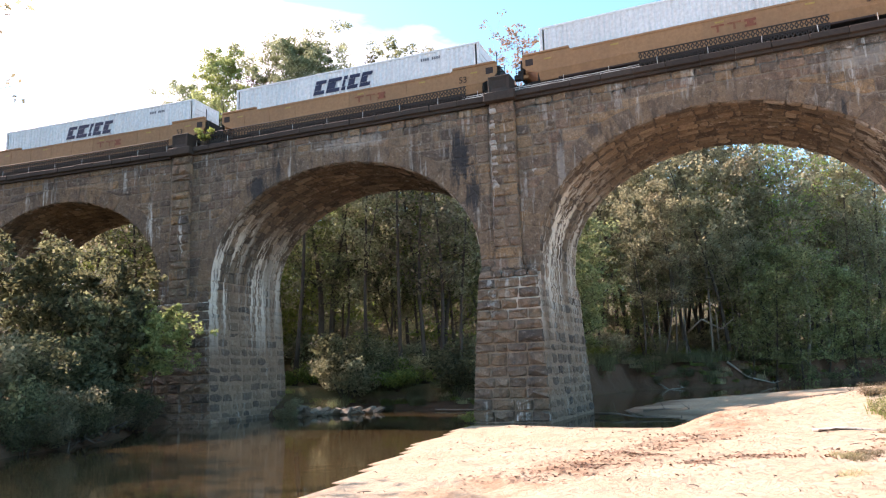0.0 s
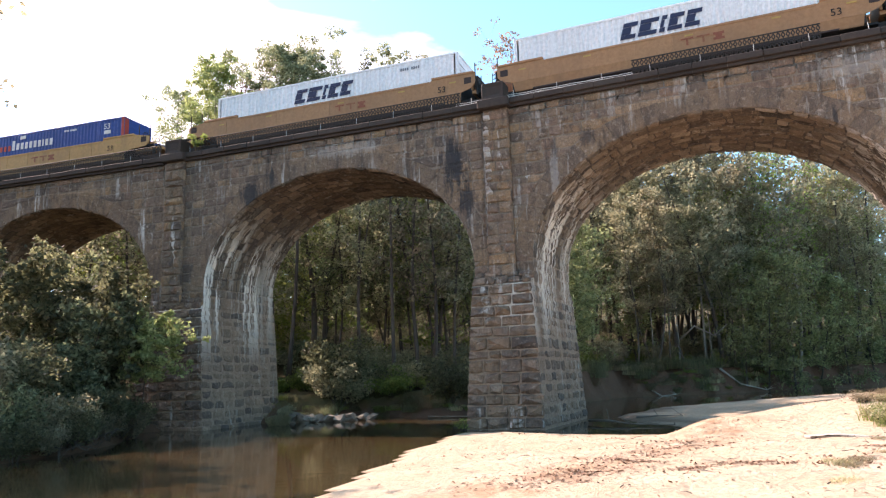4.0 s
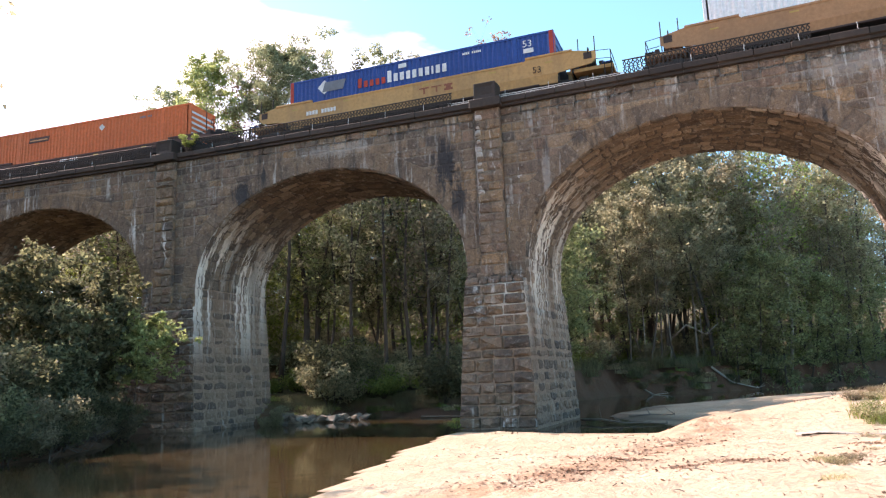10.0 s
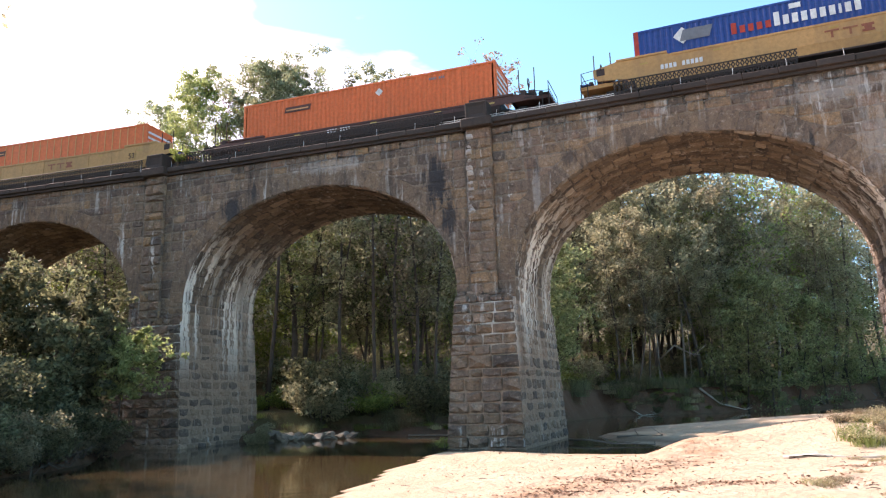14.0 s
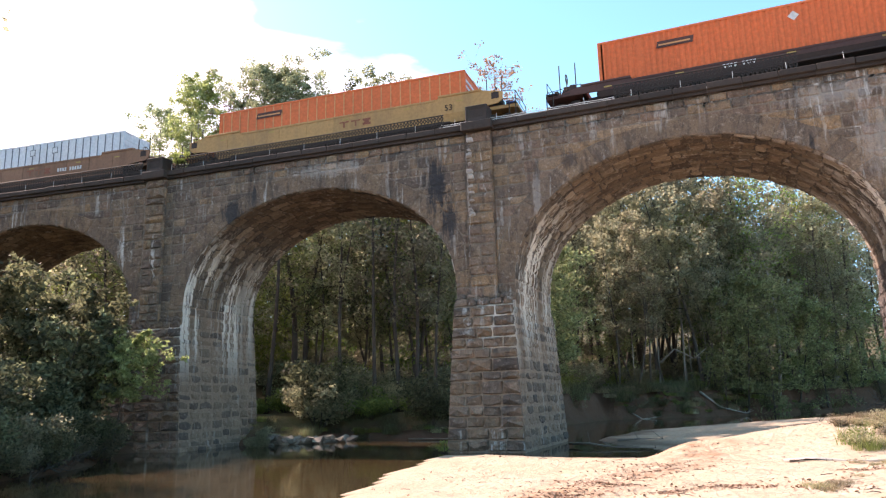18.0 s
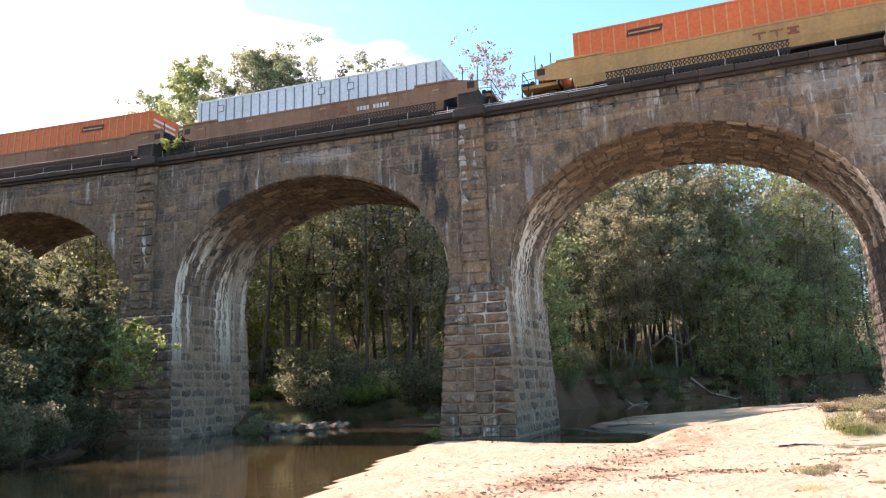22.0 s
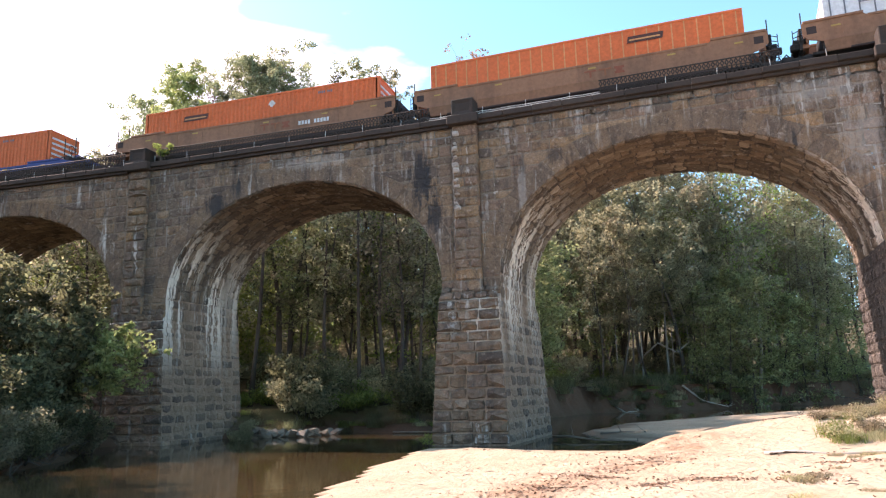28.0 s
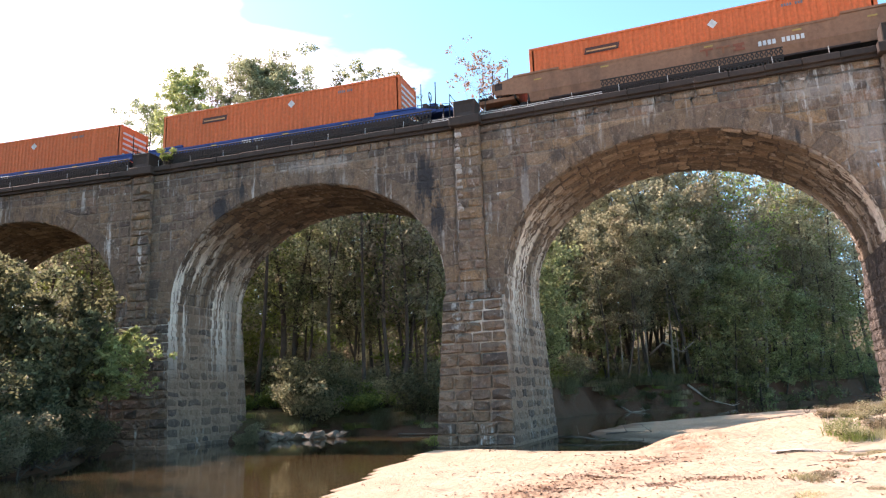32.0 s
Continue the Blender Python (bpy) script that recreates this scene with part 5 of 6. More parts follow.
for pts, r, lab in ((((8.4, 51.8, 0.6), (10.4, 52.6, 0.45), (13.0, 53.6, 0.25)), 0.13, "pale fallen trunk along the top of the bank"), (((15.5, 57.4, -0.1), (17.4, 58.2, -0.3), (18.6, 58.4, -0.6)), 0.09, "bleached branch sliding down the bank"),
                    (((1.5, 46.4, 0.1), (2.6, 46.2, 0.0), (4.0, 46.6, 0.15)), 0.08, "driftwood caught at the foot of the bank"), (((4.6, 51.0, 3.2), (6.2, 50.6, 4.6), (8.2, 50.4, 5.8), (9.6, 50.2, 7.4)), 0.12, "bare pale fallen branch hung in the trees")):
    branch("driftwood_log", [on(x, y, u) for x, y, u in pts], r, lab, twigs=5)
for j in range(16):
    x, y = RNG.uniform(14.5, 19.5), RNG.uniform(-1.0, 3.5)
    z = height(x, y)
    branch("dead_branch", [(x, y, z - 0.05), (x + RNG.uniform(-0.6, 0.6), y + RNG.uniform(-0.3, 0.3), z + 0.4), (x + RNG.uniform(-1.2, 1.2), y, z + RNG.uniform(0.3, 0.9))], 0.035, "dry brown brushwood on the bar", M_BARK, 6)
for j in range(60):
    x, y = RNG.uniform(-19, -13.2), RNG.uniform(-15.5, -7)
    dl = float(side_distance(np.array([x]), np.array([y]), LEFT_BANK, True)[0])
    if dl < -0.4 or dl > 1.6:
        continue
    z = height(x, y)
    branch("dead_branch", [(x, y, z - 0.1), (x + RNG.uniform(0.3, 1.0), y - RNG.uniform(0.2, 0.8), z + 0.15), (x + RNG.uniform(0.8, 1.8), y - RNG.uniform(0.4, 1.4), z - 0.05)], 0.05, "grey dead branch on the bank", M_BARK, 4)


def tuft(seed, n, r, h, material, bend=0.35):
    """A clump of narrow blades."""
    rg = np.random.default_rng(seed)
    vs, fs = [], []
    for i in range(n):
        a, d = rg.uniform(0, 6.28), r * rg.random() ** 0.7
        x, y = d * math.cos(a), d * math.sin(a)
        l = h * rg.uniform(0.5, 1.1)
        bx, by = rg.normal(0, bend, 2) * l
        w = rg.uniform(0.005, 0.012)
        o = len(vs)
        vs += [(x - w, y, -0.02), (x + w, y, -0.02), (x + w * 0.7 + bx * 0.4, y + by * 0.4, l * 0.6), (x - w * 0.7 + bx * 0.4, y + by * 0.4, l * 0.6), (x + bx, y + by, l)]
        fs += [(o, o + 1, o + 2, o + 3), (o + 3, o + 2, o + 4)]
    return mesh_of("blades", vs, fs, material)


G1, G2, G3 = tuft(1, 190, 0.5, 0.3, M_GRASS), tuft(2, 150, 0.3, 0.1, M_GRASS, 1.3), tuft(3, 170, 0.5, 0.34, M_LEAF_LIGHT)
G4 = tuft(4, 150, 0.7, 0.8, M_LEAF_DARK)
grass_spots = []
for j in range(40):
    x, y = RNG.uniform(14.2, 20), RNG.uniform(-10.5, -5.5)
    grass_spots.append((x, y, RNG.choice((G1, G1, G3, G2))))
for x, y in ((12.3, -18.3), (12.5, -18.5), (12.7, -18.2), (13.9, -15.1), (14.4, -14.3), (13.6, -14.2), (15.2, -16), (12.2, -20.6), (13.2, -20.5), (13.2, -17.2)):
    grass_spots.append((x, y, G2))
tries = 0
while tries < 1500 and len(grass_spots) < 200:
    tries += 1
    y = RNG.uniform(-16, 70) if tries % 2 else RNG.uniform(4, 16)
    x = EYE[0] + (y - EYE[1]) * RNG.uniform(-0.9, 0.3)
    if (1.1 if y > 26 else 0.15) < bank_side(x, y) < 2.4:
        grass_spots.append((x, y, RNG.choice((G4, G4, G1, G3))))
for (x0, y0), (x1, y1) in zip(LEFT_BANK[8:16], LEFT_BANK[9:17]):
    l = math.hypot(x1 - x0, y1 - y0)
    for i in range(int(l / 0.9)):
        f, d = RNG.random(), RNG.uniform(1.2, 2.6) if y0 > 26 else RNG.uniform(0.3, 2.4)
        grass_spots.append((x0 + (x1 - x0) * f - (y1 - y0) / l * d, y0 + (y1 - y0) * f + (x1 - x0) / l * d, G4))
for j in range(170):
    i = RNG.choice((14, 14, 15, 15, 16))
    (x0, y0), (x1, y1) = LEFT_BANK[i], LEFT_BANK[i + 1]
    l = math.hypot(x1 - x0, y1 - y0)
    f, d = RNG.random() * (0.6 if i == 16 else 1), RNG.choice((0.45, 0.9, 1.5, 1.9, 2.0)) + RNG.uniform(-0.25, 0.25)
    grass_spots.append((x0 + (x1 - x0) * f - (y1 - y0) / l * d, y0 + (y1 - y0) * f + (x1 - x0) / l * d, RNG.choice((G4, G1, G1, G3))))
for x, y, g in grass_spots:
    s = RNG.uniform(1.0, 2.0) if y > 26 else RNG.uniform(0.5, 1.1) if g is G4 and y > 4 else RNG.uniform(0.6, 1.2)
    ob = new("grass_tuft", g)
    ob.matrix_basis = pose(x, y, height(x, y), 0, 0, RNG.uniform(0, 360))
    ob.scale = (s, s, s)
    tagged(ob, "long dark grass hanging over the bank" if g is G4 else "dry grass and weeds on the ground" if g is not G3 else "green weeds near the water", "grass", "grass tufts")
weed = shrub(27, 0.55, 0.5, 900, 0.035, M_GRASS, "small olive green weed on the sand bar", "weed", "weed", 9)
stand(weed, 15.6, -7.0)
for j in range(46):
    x, y = RNG.uniform(14.0, 21), RNG.uniform(-10, -5.2)
    s = RNG.uniform(0.3, 1.0)
    weed.scale = (s, s, s)
    tagged(copy_thing(weed, pose(x, y, height(x, y) - 0.05, 0, 0, 40 * j)), group="weeds on the bar")

# leaf litter, twigs and pebbles on the bar
rg = np.random.default_rng(9)
n = 7000
lx, ly = rg.uniform(1, 20, n), rg.uniform(-27, -4, n)
patch = wob(lx, ly, 0.55, 3.3) + 0.8 * wob(lx, ly, 1.3, 1.0)
keep = (patch > 0.85) | (rg.random(n) < 0.06)
lx, ly = lx[keep], ly[keep]
f = rg.random(1500)
bx, by = 6.3 + 3.4 * f + rg.normal(0, 0.7, 1500) * (0.6 + np.sin(f * 19) ** 2), -20.0 + 8.0 * f + rg.normal(0, 0.6, 1500)
px_, py_ = [bx], [by]
for hx, hy, hn, hs in ((9.6, -18.4, 260, 0.16), (8.2, -16.9, 260, 0.18), (13.6, -16.0, 260, 0.25), (10.6, -17.6, 420, 0.4), (12.5, -18.3, 200, 0.3), (7.3, -18.2, 300, 0.3), (14.6, -17.2, 160, 0.2)):
    px_.append(hx + rg.normal(0, hs * 1.5, hn))
    py_.append(hy + rg.normal(0, hs, hn))
lx, ly = np.concatenate([lx] + px_), np.concatenate([ly] + py_)
lz, ls, _ = terrain(lx, ly)
ok = (lz > 0.05) & (ls > 0.5)
cen = np.stack([lx, ly, lz + 0.012], -1)[ok]
m = len(cen)
nrm = rg.normal(0, 0.35, (m, 3)) + np.array([0, 0, 1])
nrm /= np.linalg.norm(nrm, axis=1)[:, None]
a = np.cross(nrm, rg.normal(0, 1, (m, 3)))
a /= np.linalg.norm(a, axis=1)[:, None]
b = np.cross(nrm, a)
s = rg.uniform(0.015, 0.065, (m, 1))
quad = np.stack([cen - a * s, cen - b * s * 0.6, cen + a * s, cen + b * s * 0.6], 1).reshape(-1, 3)
tagged(new("leaf_litter", leaf_mesh("leaf_litter", quad, M_LITTER)), "scattered brown fallen leaves on the sand", "leaf litter", kind="stuff")
pieces = []
for j in range(80):
    x, y = RNG.uniform(2, 18), RNG.uniform(-26, -5)
    z = height(x, y)
    if z < 0.08:
        continue
    a, l = RNG.uniform(0, 6.28), RNG.uniform(0.1, 0.45)
    pieces.append(tube([(x, y, z + 0.01), (x + l * 0.5 * math.cos(a), y + l * 0.5 * math.sin(a), z + 0.03), (x + l * math.cos(a + 0.2), y + l * math.sin(a + 0.2), z + 0.012)], [0.012, 0.01, 0.004], 4))
tagged(new("twigs", mesh_of("twigs", *joined(pieces), M_BARK)), "dark twigs scattered on the sand", "twigs", kind="stuff")


# ---- the train ----
def bar(parent, name, x0, x1, z0, z1, y, material, slant=0.0):
    """A flat painted mark on the side at y, leaning by slant."""
    d = 0.006
    vs = [(x0, y, z0), (x1, y, z0), (x1 + slant, y, z1), (x0 + slant, y, z1), (x0, y - d, z0), (x1, y - d, z0), (x1 + slant, y - d, z1), (x0 + slant, y - d, z1)]
    fs = [(4, 5, 6, 7), (0, 3, 2, 1), (0, 1, 5, 4), (1, 2, 6, 5), (2, 3, 7, 6), (3, 0, 4, 7)]
    return part(name, mesh_of(name, vs, fs, material), parent=parent)


def words(parent, text, x, z, size, y, material, squeeze=1.0):
    cu = bpy.data.curves.new("lettering", "FONT")
    cu.body, cu.size, cu.extrude = text, size, 0.004
    ob = new("lettering", cu)
    me = bpy.data.meshes.new_from_object(ob)
    bpy.data.objects.remove(ob)
    me.materials.clear()
    me.materials.append(material)
    return part("lettering", me, parent=parent, at=pose(x, y, z, 90) @ Matrix.Diagonal((squeeze, 1, 1, 1)))


CL, CH, CW = 16.24, 2.9, 2.6      # container


def container(colour, style, label, seam=None, post=None):
    """Origin: floor centre."""
    thing = tagged(new("shipping_container"), label, "shipping container", "containers on the train")
    h = CL / 2
    W = CW / 2
    for sg in (-1, 1):
        if style == "corrugated":
            pitch = 0.28
            n = int((CL - 0.5) / pitch)
            xs = []
            for i in range(n):
                x = -h + 0.25 + i * pitch
                xs += [(x, 0), (x + 0.09, 0), (x + 0.135, 0.045), (x + 0.225, 0.045)]
            xs.append((h - 0.25, 0))
            vs, fs = [], []
            for x, d in xs:
                for z in (0.16, CH - 0.12):
                    vs.append((x, sg * (W - 0.012 - d), z))
            for i in range(len(xs) - 1):
                q = (2 * i, 2 * i + 2, 2 * i + 3, 2 * i + 1)
                fs.append(q if sg < 0 else q[::-1])
            part("side_panel", mesh_of("side_panel", vs, fs, colour), parent=thing)
            for xp in (-h * 0.74, h * 0.74):
                part("lifting_post", boxes((xp - 0.09, xp + 0.09, sg * (W - 0.06), sg * (W + 0.004), 0.16, CH - 0.12)), colour, thing)
        else:
            part("side_panel", boxes((-h + 0.1, h - 0.1, sg * (W - 0.05), sg * (W - 0.03), 0.16, CH - 0.12)), colour, thing)
            n = 26
            for i in range(n + 1):
                x = -h + 0.3 + (CL - 0.6) * i / n
                if sg < 0:
                    part("side_post", boxes((x - 0.032, x + 0.032, sg * (W - 0.04), sg * (W - 0.005), 0.16, CH - 0.12)), post or colour, thing)
    for sg in (-1, 1):
        for z0, z1, nm in ((0, 0.16, "bottom_rail"), (CH - 0.12, CH, "top_rail")):
            part(nm, boxes((-h + 0.16, h - 0.16, sg * (W - 0.07), sg * W, z0, z1), bevel=0.01), seam or colour, thing)
        for x in (-h, h - 0.16):
            part("corner_post", boxes((x, x + 0.16, sg * W - sg * 0.16, sg * W, 0, CH), bevel=0.012), seam or colour, thing)
    for x, sg in ((-h, -1), (h, 1)):
        part("end_wall", boxes((x - sg * 0.08, x - sg * 0.05, -W + 0.15, W - 0.15, 0.1, CH - 0.1)), colour, thing)
    for i in range(6):
        z = 0.5 + i * 0.36
        part("door_bar" if i < 2 else "end_rib", boxes((h - 0.05, h - 0.015, -W + 0.2, W - 0.2, z, z + 0.13)), P_LETTER if colour is P_ORANGE else colour, thing)
    part("roof", boxes((-h + 0.02, h - 0.02, -W + 0.02, W - 0.02, CH - 0.1, CH - 0.012)), colour, thing)
    part("floor", boxes((-h + 0.02, h - 0.02, -W + 0.08, W - 0.08, 0.02, 0.15)), P_BLACK, thing)
    return thing


def slanted_logo(c, x, z, size, y):
    """Five bold slanted dark blue blocks in place of the haulier's name."""
    for i, w in enumerate((0.85, 1.05, 0.3, 0.8, 0.8)):
        sl = size * 0.28
        bar(c, "logo_shape", x, x + size * w, z, z + size * 0.26, y, P_INK, sl * 0.26)
        bar(c, "logo_shape", x + sl * 0.3, x + sl * 0.3 + size * w * 0.62, z + size * 0.28, z + size * 0.72, y, P_INK, sl * 0.44)
        bar(c, "logo_shape", x + sl * 0.75, x + sl * 0.75 + size * w, z + size * 0.74, z + size, y, P_INK, sl * 0.26)
        x += size * (w + 0.16)


def number_bars(parent, x, z, h, y, n, material):
    """A row of upright plain bars in place of figures."""
    for i in range(n):
        if i == 4:
            continue
        bar(parent, "marking", x + i * h * 0.85, x + i * h * 0.85 + h * 0.6, z, z + h, y, material)


def name_plate(parent, x, z, y):
    """A small dark plain plate in place of the haulier's name."""
    bar(parent, "logo_plate", x, x + 1.75, z, z + 0.36, y, P_DARK, 0.08)
    bar(parent, "logo_stroke", x + 0.12, x + 1.65, z + 0.12, z + 0.2, y - 0.006, P_ORANGE_POST, 0.0)


def truck(parent, x):
    t = part("truck", boxes((-1.15, 1.15, -1.02, -0.86, 0.42, 0.72), (-1.15, 1.15, 0.86, 1.02, 0.42, 0.72), (-0.25, 0.25, -1.1, 1.1, 0.45, 0.8), (-0.32, 0.32, -1.06, -0.84, 0.24, 0.5), (-0.32, 0.32, 0.84, 1.06, 0.24, 0.5), bevel=0.03), P_BLACK, parent, "dark cast-steel truck frame", at=pose(x, 0, 0))
    for wx in (-0.89, 0.89):
        bm = bmesh.new()
        for sg in (-1, 1):
            rod(bm, (0, sg * 0.685, 0), (0, sg * 0.71, 0), 0.47, seg=20)
            rod(bm, (0, sg * 0.71, 0), (0, sg * 0.82, 0), 0.44, 0.43, seg=20)
            for a in range(3):
                q = Euler((0, a * 2.094, 0)).to_matrix() @ Vector((0.25, 0, 0))
                rod(bm, (q.x, sg * 0.8, q.z), (q.x, sg * 0.845, q.z), 0.05, seg=6)
        rod(bm, (0, -1.0, 0), (0, 1.0, 0), 0.08, seg=8)
        w = part("wheelset", bm, M_WHEEL, t, "worn steel wheels on one axle", at=pose(wx, 0, 0.44))
        WHEELS.append(w)
    return t


WHEELS = []


def well_car(colour, label, lh, rh, ltruck, rtruck, style):
    """Origin: rail level under the well. lh, rh: half lengths to the joints; trucks at those x or None."""
    car = tagged(new("well_car"), label, "railway car", "well cars of the train")
    W = 1.42
    top = {"deep": 2.05, "low": 1.27}[style]
    bot, b1, b2 = {"deep": (1.12, 1.3, 1.55), "low": (0.94, 0.98, 1.04)}[style]
    hw = 8.75
    def plate(name, prof, y0, y1, sg, thick=0.06):
        """A side plate: prof gives x and z, its y runs from y0 at the top edge to y1 at the foot."""
        m = len(prof)
        zt, zb = max(z for _, z in prof), min(z for _, z in prof)
        yy = lambda z: y1 + (y0 - y1) * (z - zb) / (zt - zb)
        vs = [(x, sg * yy(z), z) for x, z in prof] + [(x, sg * (yy(z) - thick), z) for x, z in prof]
        fs = [tuple(range(m)) if sg < 0 else tuple(range(m))[::-1], tuple(range(m, 2 * m))[::-1] if sg < 0 else tuple(range(m, 2 * m))]
        fs += [(j, m + j, m + (j + 1) % m, (j + 1) % m) if sg < 0 else (j, (j + 1) % m, m + (j + 1) % m, m + j) for j in range(m)]
        part(name, mesh_of(name, vs, fs, P_BLACK_BROWN if style == "low" and name == "lower_sill" else colour), parent=car)

    el, er = (hw + (1.5 if lh > 10.5 else 0.35)), (hw + (1.5 if rh > 10.5 else 0.35))
    for sg in (-1, 1):
        upper = [(-hw + 0.5, bot), (hw - 0.5, bot), (er - 0.25, b1), (er, b2)]
        upper += [(er, top - 0.12), (hw + 0.3, top + 0.12)] if rh > 10.5 else [(er, top + 0.12)]
        upper += [(6.6, top + 0.12), (6.45, top), (-6.45, top), (-6.6, top + 0.12)]
        upper += [(-hw - 0.3, top + 0.12), (-el, top - 0.12)] if lh > 10.5 else [(-el, top + 0.12)]
        upper += [(-el, b2), (-el + 0.25, b1)]
        plate("side_sill", upper, W, W, sg)
        plate("lower_sill", [(-8.18, 0.64), (8.18, 0.64), (hw - 0.5, bot - 0.005), (-hw + 0.5, bot - 0.005)], W - 0.004, W - 0.12, sg)
        for x in (-el + 0.05, er - 0.75):
            part("end_panel", boxes((x + 0.12, x + 0.54, sg * (W - 0.02), sg * (W + 0.012), b2 + 0.02, top - 0.12)), P_BLACK_BROWN, car, "dark stencilled end panel")
        part("top_chord", boxes((-6.4, 6.4, sg * (W - 0.1), sg * (W + 0.03), top - 0.1, top + 0.015), bevel=0.01), colour, car)
        for x0, x1 in ((-hw - 0.3, -6.55), (6.55, hw + 0.3)):
            part("top_chord", boxes((x0, x1, sg * (W - 0.14), sg * (W + 0.05), top + 0.08, top + 0.2), bevel=0.015), colour, car)
        part("bottom_chord", boxes((-7.2, 7.2, sg * (W - 0.2), sg * (W - 0.06), 0.6, 0.7), bevel=0.015), P_BLACK_BROWN, car)
        if sg < 0:
            for i in range(9):
                x = -7.4 + i * 1.85
                part("side_rib", boxes((x - 0.035, x + 0.035, -W - 0.022, -W + 0.01, bot + 0.02, top - 0.1)), colour, car)
    for sg in (-1, 1):
        part("well_bulkhead", boxes(tuple(sorted((sg * 8.2, sg * 8.3))) + (-W + 0.07, W - 0.07, 0.7, top - 0.02)), P_BLACK, car)
    part("well_floor", boxes((-hw, hw, -W + 0.2, W - 0.2, 0.62, 0.73)), P_BLACK, car)
    for sg, end in ((-1, lh), (1, rh)):
        x0, x1 = hw + 0.1, max(end - 0.75, hw + 0.5)
        part("end_platform", boxes(tuple(sorted((sg * x0, sg * x1))) + (-1.2, 1.2, 1.02, 1.22), tuple(sorted((sg * x0, sg * (x0 + 0.12)))) + (-W + 0.09, W - 0.09, 1.2, top + 0.1), bevel=0.015), colour, car)
        part("draft_sill", boxes(tuple(sorted((sg * x0, sg * (end - 0.55)))) + (-0.3, 0.3, 0.72, 1.02)), P_BLACK, car)
        part("coupler", boxes(tuple(sorted((sg * (end - 0.6), sg * end))) + (-0.14, 0.14, 0.7, 0.98), bevel=0.03), P_BLACK, car)
        if end > 10.5:
            bm = bmesh.new()
            for y in (-1.25, 1.25):
                rod(bm, (sg * (x1 - 0.1), y, 1.2), (sg * (x1 - 0.1), y, 1.95), 0.022, seg=6)
            rod(bm, (sg * (x1 - 0.1), -1.25, 1.95), (sg * (x1 - 0.1), 1.25, 1.95), 0.022, seg=6)
            rod(bm, (sg * (x1 - 0.1), -1.25, 1.55), (sg * (x1 - 0.1), 1.25, 1.55), 0.018, seg=6)
            part("end_handrail", bm, P_BLACK, car)
            bm = bmesh.new()
            for dx in (0.5, 1.35):
                rod(bm, (sg * (x0 + dx), -W + 0.12, 1.2), (sg * (x0 + dx), -W + 0.12, 2.8), 0.03, seg=6)
            part("upright_pole", bm, P_BLACK, car)
            part("brake_gear", boxes(tuple(sorted((sg * (x0 + 0.9), sg * (x0 + 1.25)))) + (-0.9, -0.3, 1.22, 1.75), bevel=0.03), colour, car)
            part("air_reservoir", rod(bmesh.new(), (sg * (x0 + 0.4), -0.75, 1.45), (sg * (x0 + 1.3), -0.75, 1.45), 0.2, seg=12), P_BLACK, car)
            hi = min(2.1, top + 0.3)
            for y in (-1.3, -0.75, 0.75, 1.3):
                part("railing_post", rod(bmesh.new(), (sg * (x0 + 0.25), y, 1.2), (sg * (x0 + 0.25), y, hi), 0.02, seg=5), P_BLACK, car)
            for z in (1.2 + (hi - 1.2) * 0.5, hi):
                part("cross_rail", rod(bmesh.new(), (sg * (x0 + 0.25), -1.3, z), (sg * (x0 + 0.25), 1.3, z), 0.018, seg=5), P_BLACK, car)
                part("side_rail", rod(bmesh.new(), (sg * (x0 + 0.25), -1.3, z), (sg * (x1 - 0.1), -1.3, z - 0.18), 0.018, seg=5), P_BLACK, car)
            bm = bmesh.new()
            for j in range(14):
                a, b = j * math.tau / 14, (j + 1) * math.tau / 14
                rod(bm, (sg * (x0 + 1.0), -1.22 + 0.26 * math.cos(a), 2.0 + 0.26 * math.sin(a)), (sg * (x0 + 1.0), -1.22 + 0.26 * math.cos(b), 2.0 + 0.26 * math.sin(b)), 0.022, seg=5)
            for a in (0.3, 1.87, 3.44, 5.01):
                rod(bm, (sg * (x0 + 1.0), -1.22, 2.0), (sg * (x0 + 1.0), -1.22 + 0.26 * math.cos(a), 2.0 + 0.26 * math.sin(a)), 0.014, seg=4)
            rod(bm, (sg * (x0 + 1.0), -1.22, 1.2), (sg * (x0 + 1.0), -1.22, 2.0), 0.03, seg=5)
            part("brake_wheel", bm, P_BLACK, car)
            part("valve_box", boxes(tuple(sorted((sg * (x0 + 0.55), sg * (x0 + 0.85)))) + (-1.32, -0.95, 1.22, 1.62), tuple(sorted((sg * (x0 + 1.5), sg * (x0 + 1.72)))) + (-1.1, -0.7, 1.22, 1.5), bevel=0.03), P_BLACK_BROWN, car)
            part("bulkhead", boxes(tuple(sorted((sg * (x0 + 0.1), sg * (x0 + 0.2)))) + (-W + 0.1, W - 0.1, 1.0, top - 0.1)), P_BLACK, car)
            part("side_step", boxes(tuple(sorted((sg * (x1 - 0.45), sg * (x1 - 0.4)))) + (-1.4, -1.34, 0.5, 1.3), tuple(sorted((sg * (x1 - 0.05), sg * (x1 - 0.1)))) + (-1.4, -1.34, 0.5, 1.3), tuple(sorted((sg * (x1 - 0.45), sg * (x1 - 0.05)))) + (-1.42, -1.3, 0.5, 0.54), bevel=0.0), P_BLACK, car)
            part("crossover_step", boxes(tuple(sorted((sg * (x1 - 0.55), sg * (x1 - 0.05)))) + (-1.3, 1.3, 1.26, 1.31)), P_NAVY if colour is P_YELLOW else P_BLACK, car)
        else:
            bm = bmesh.new()
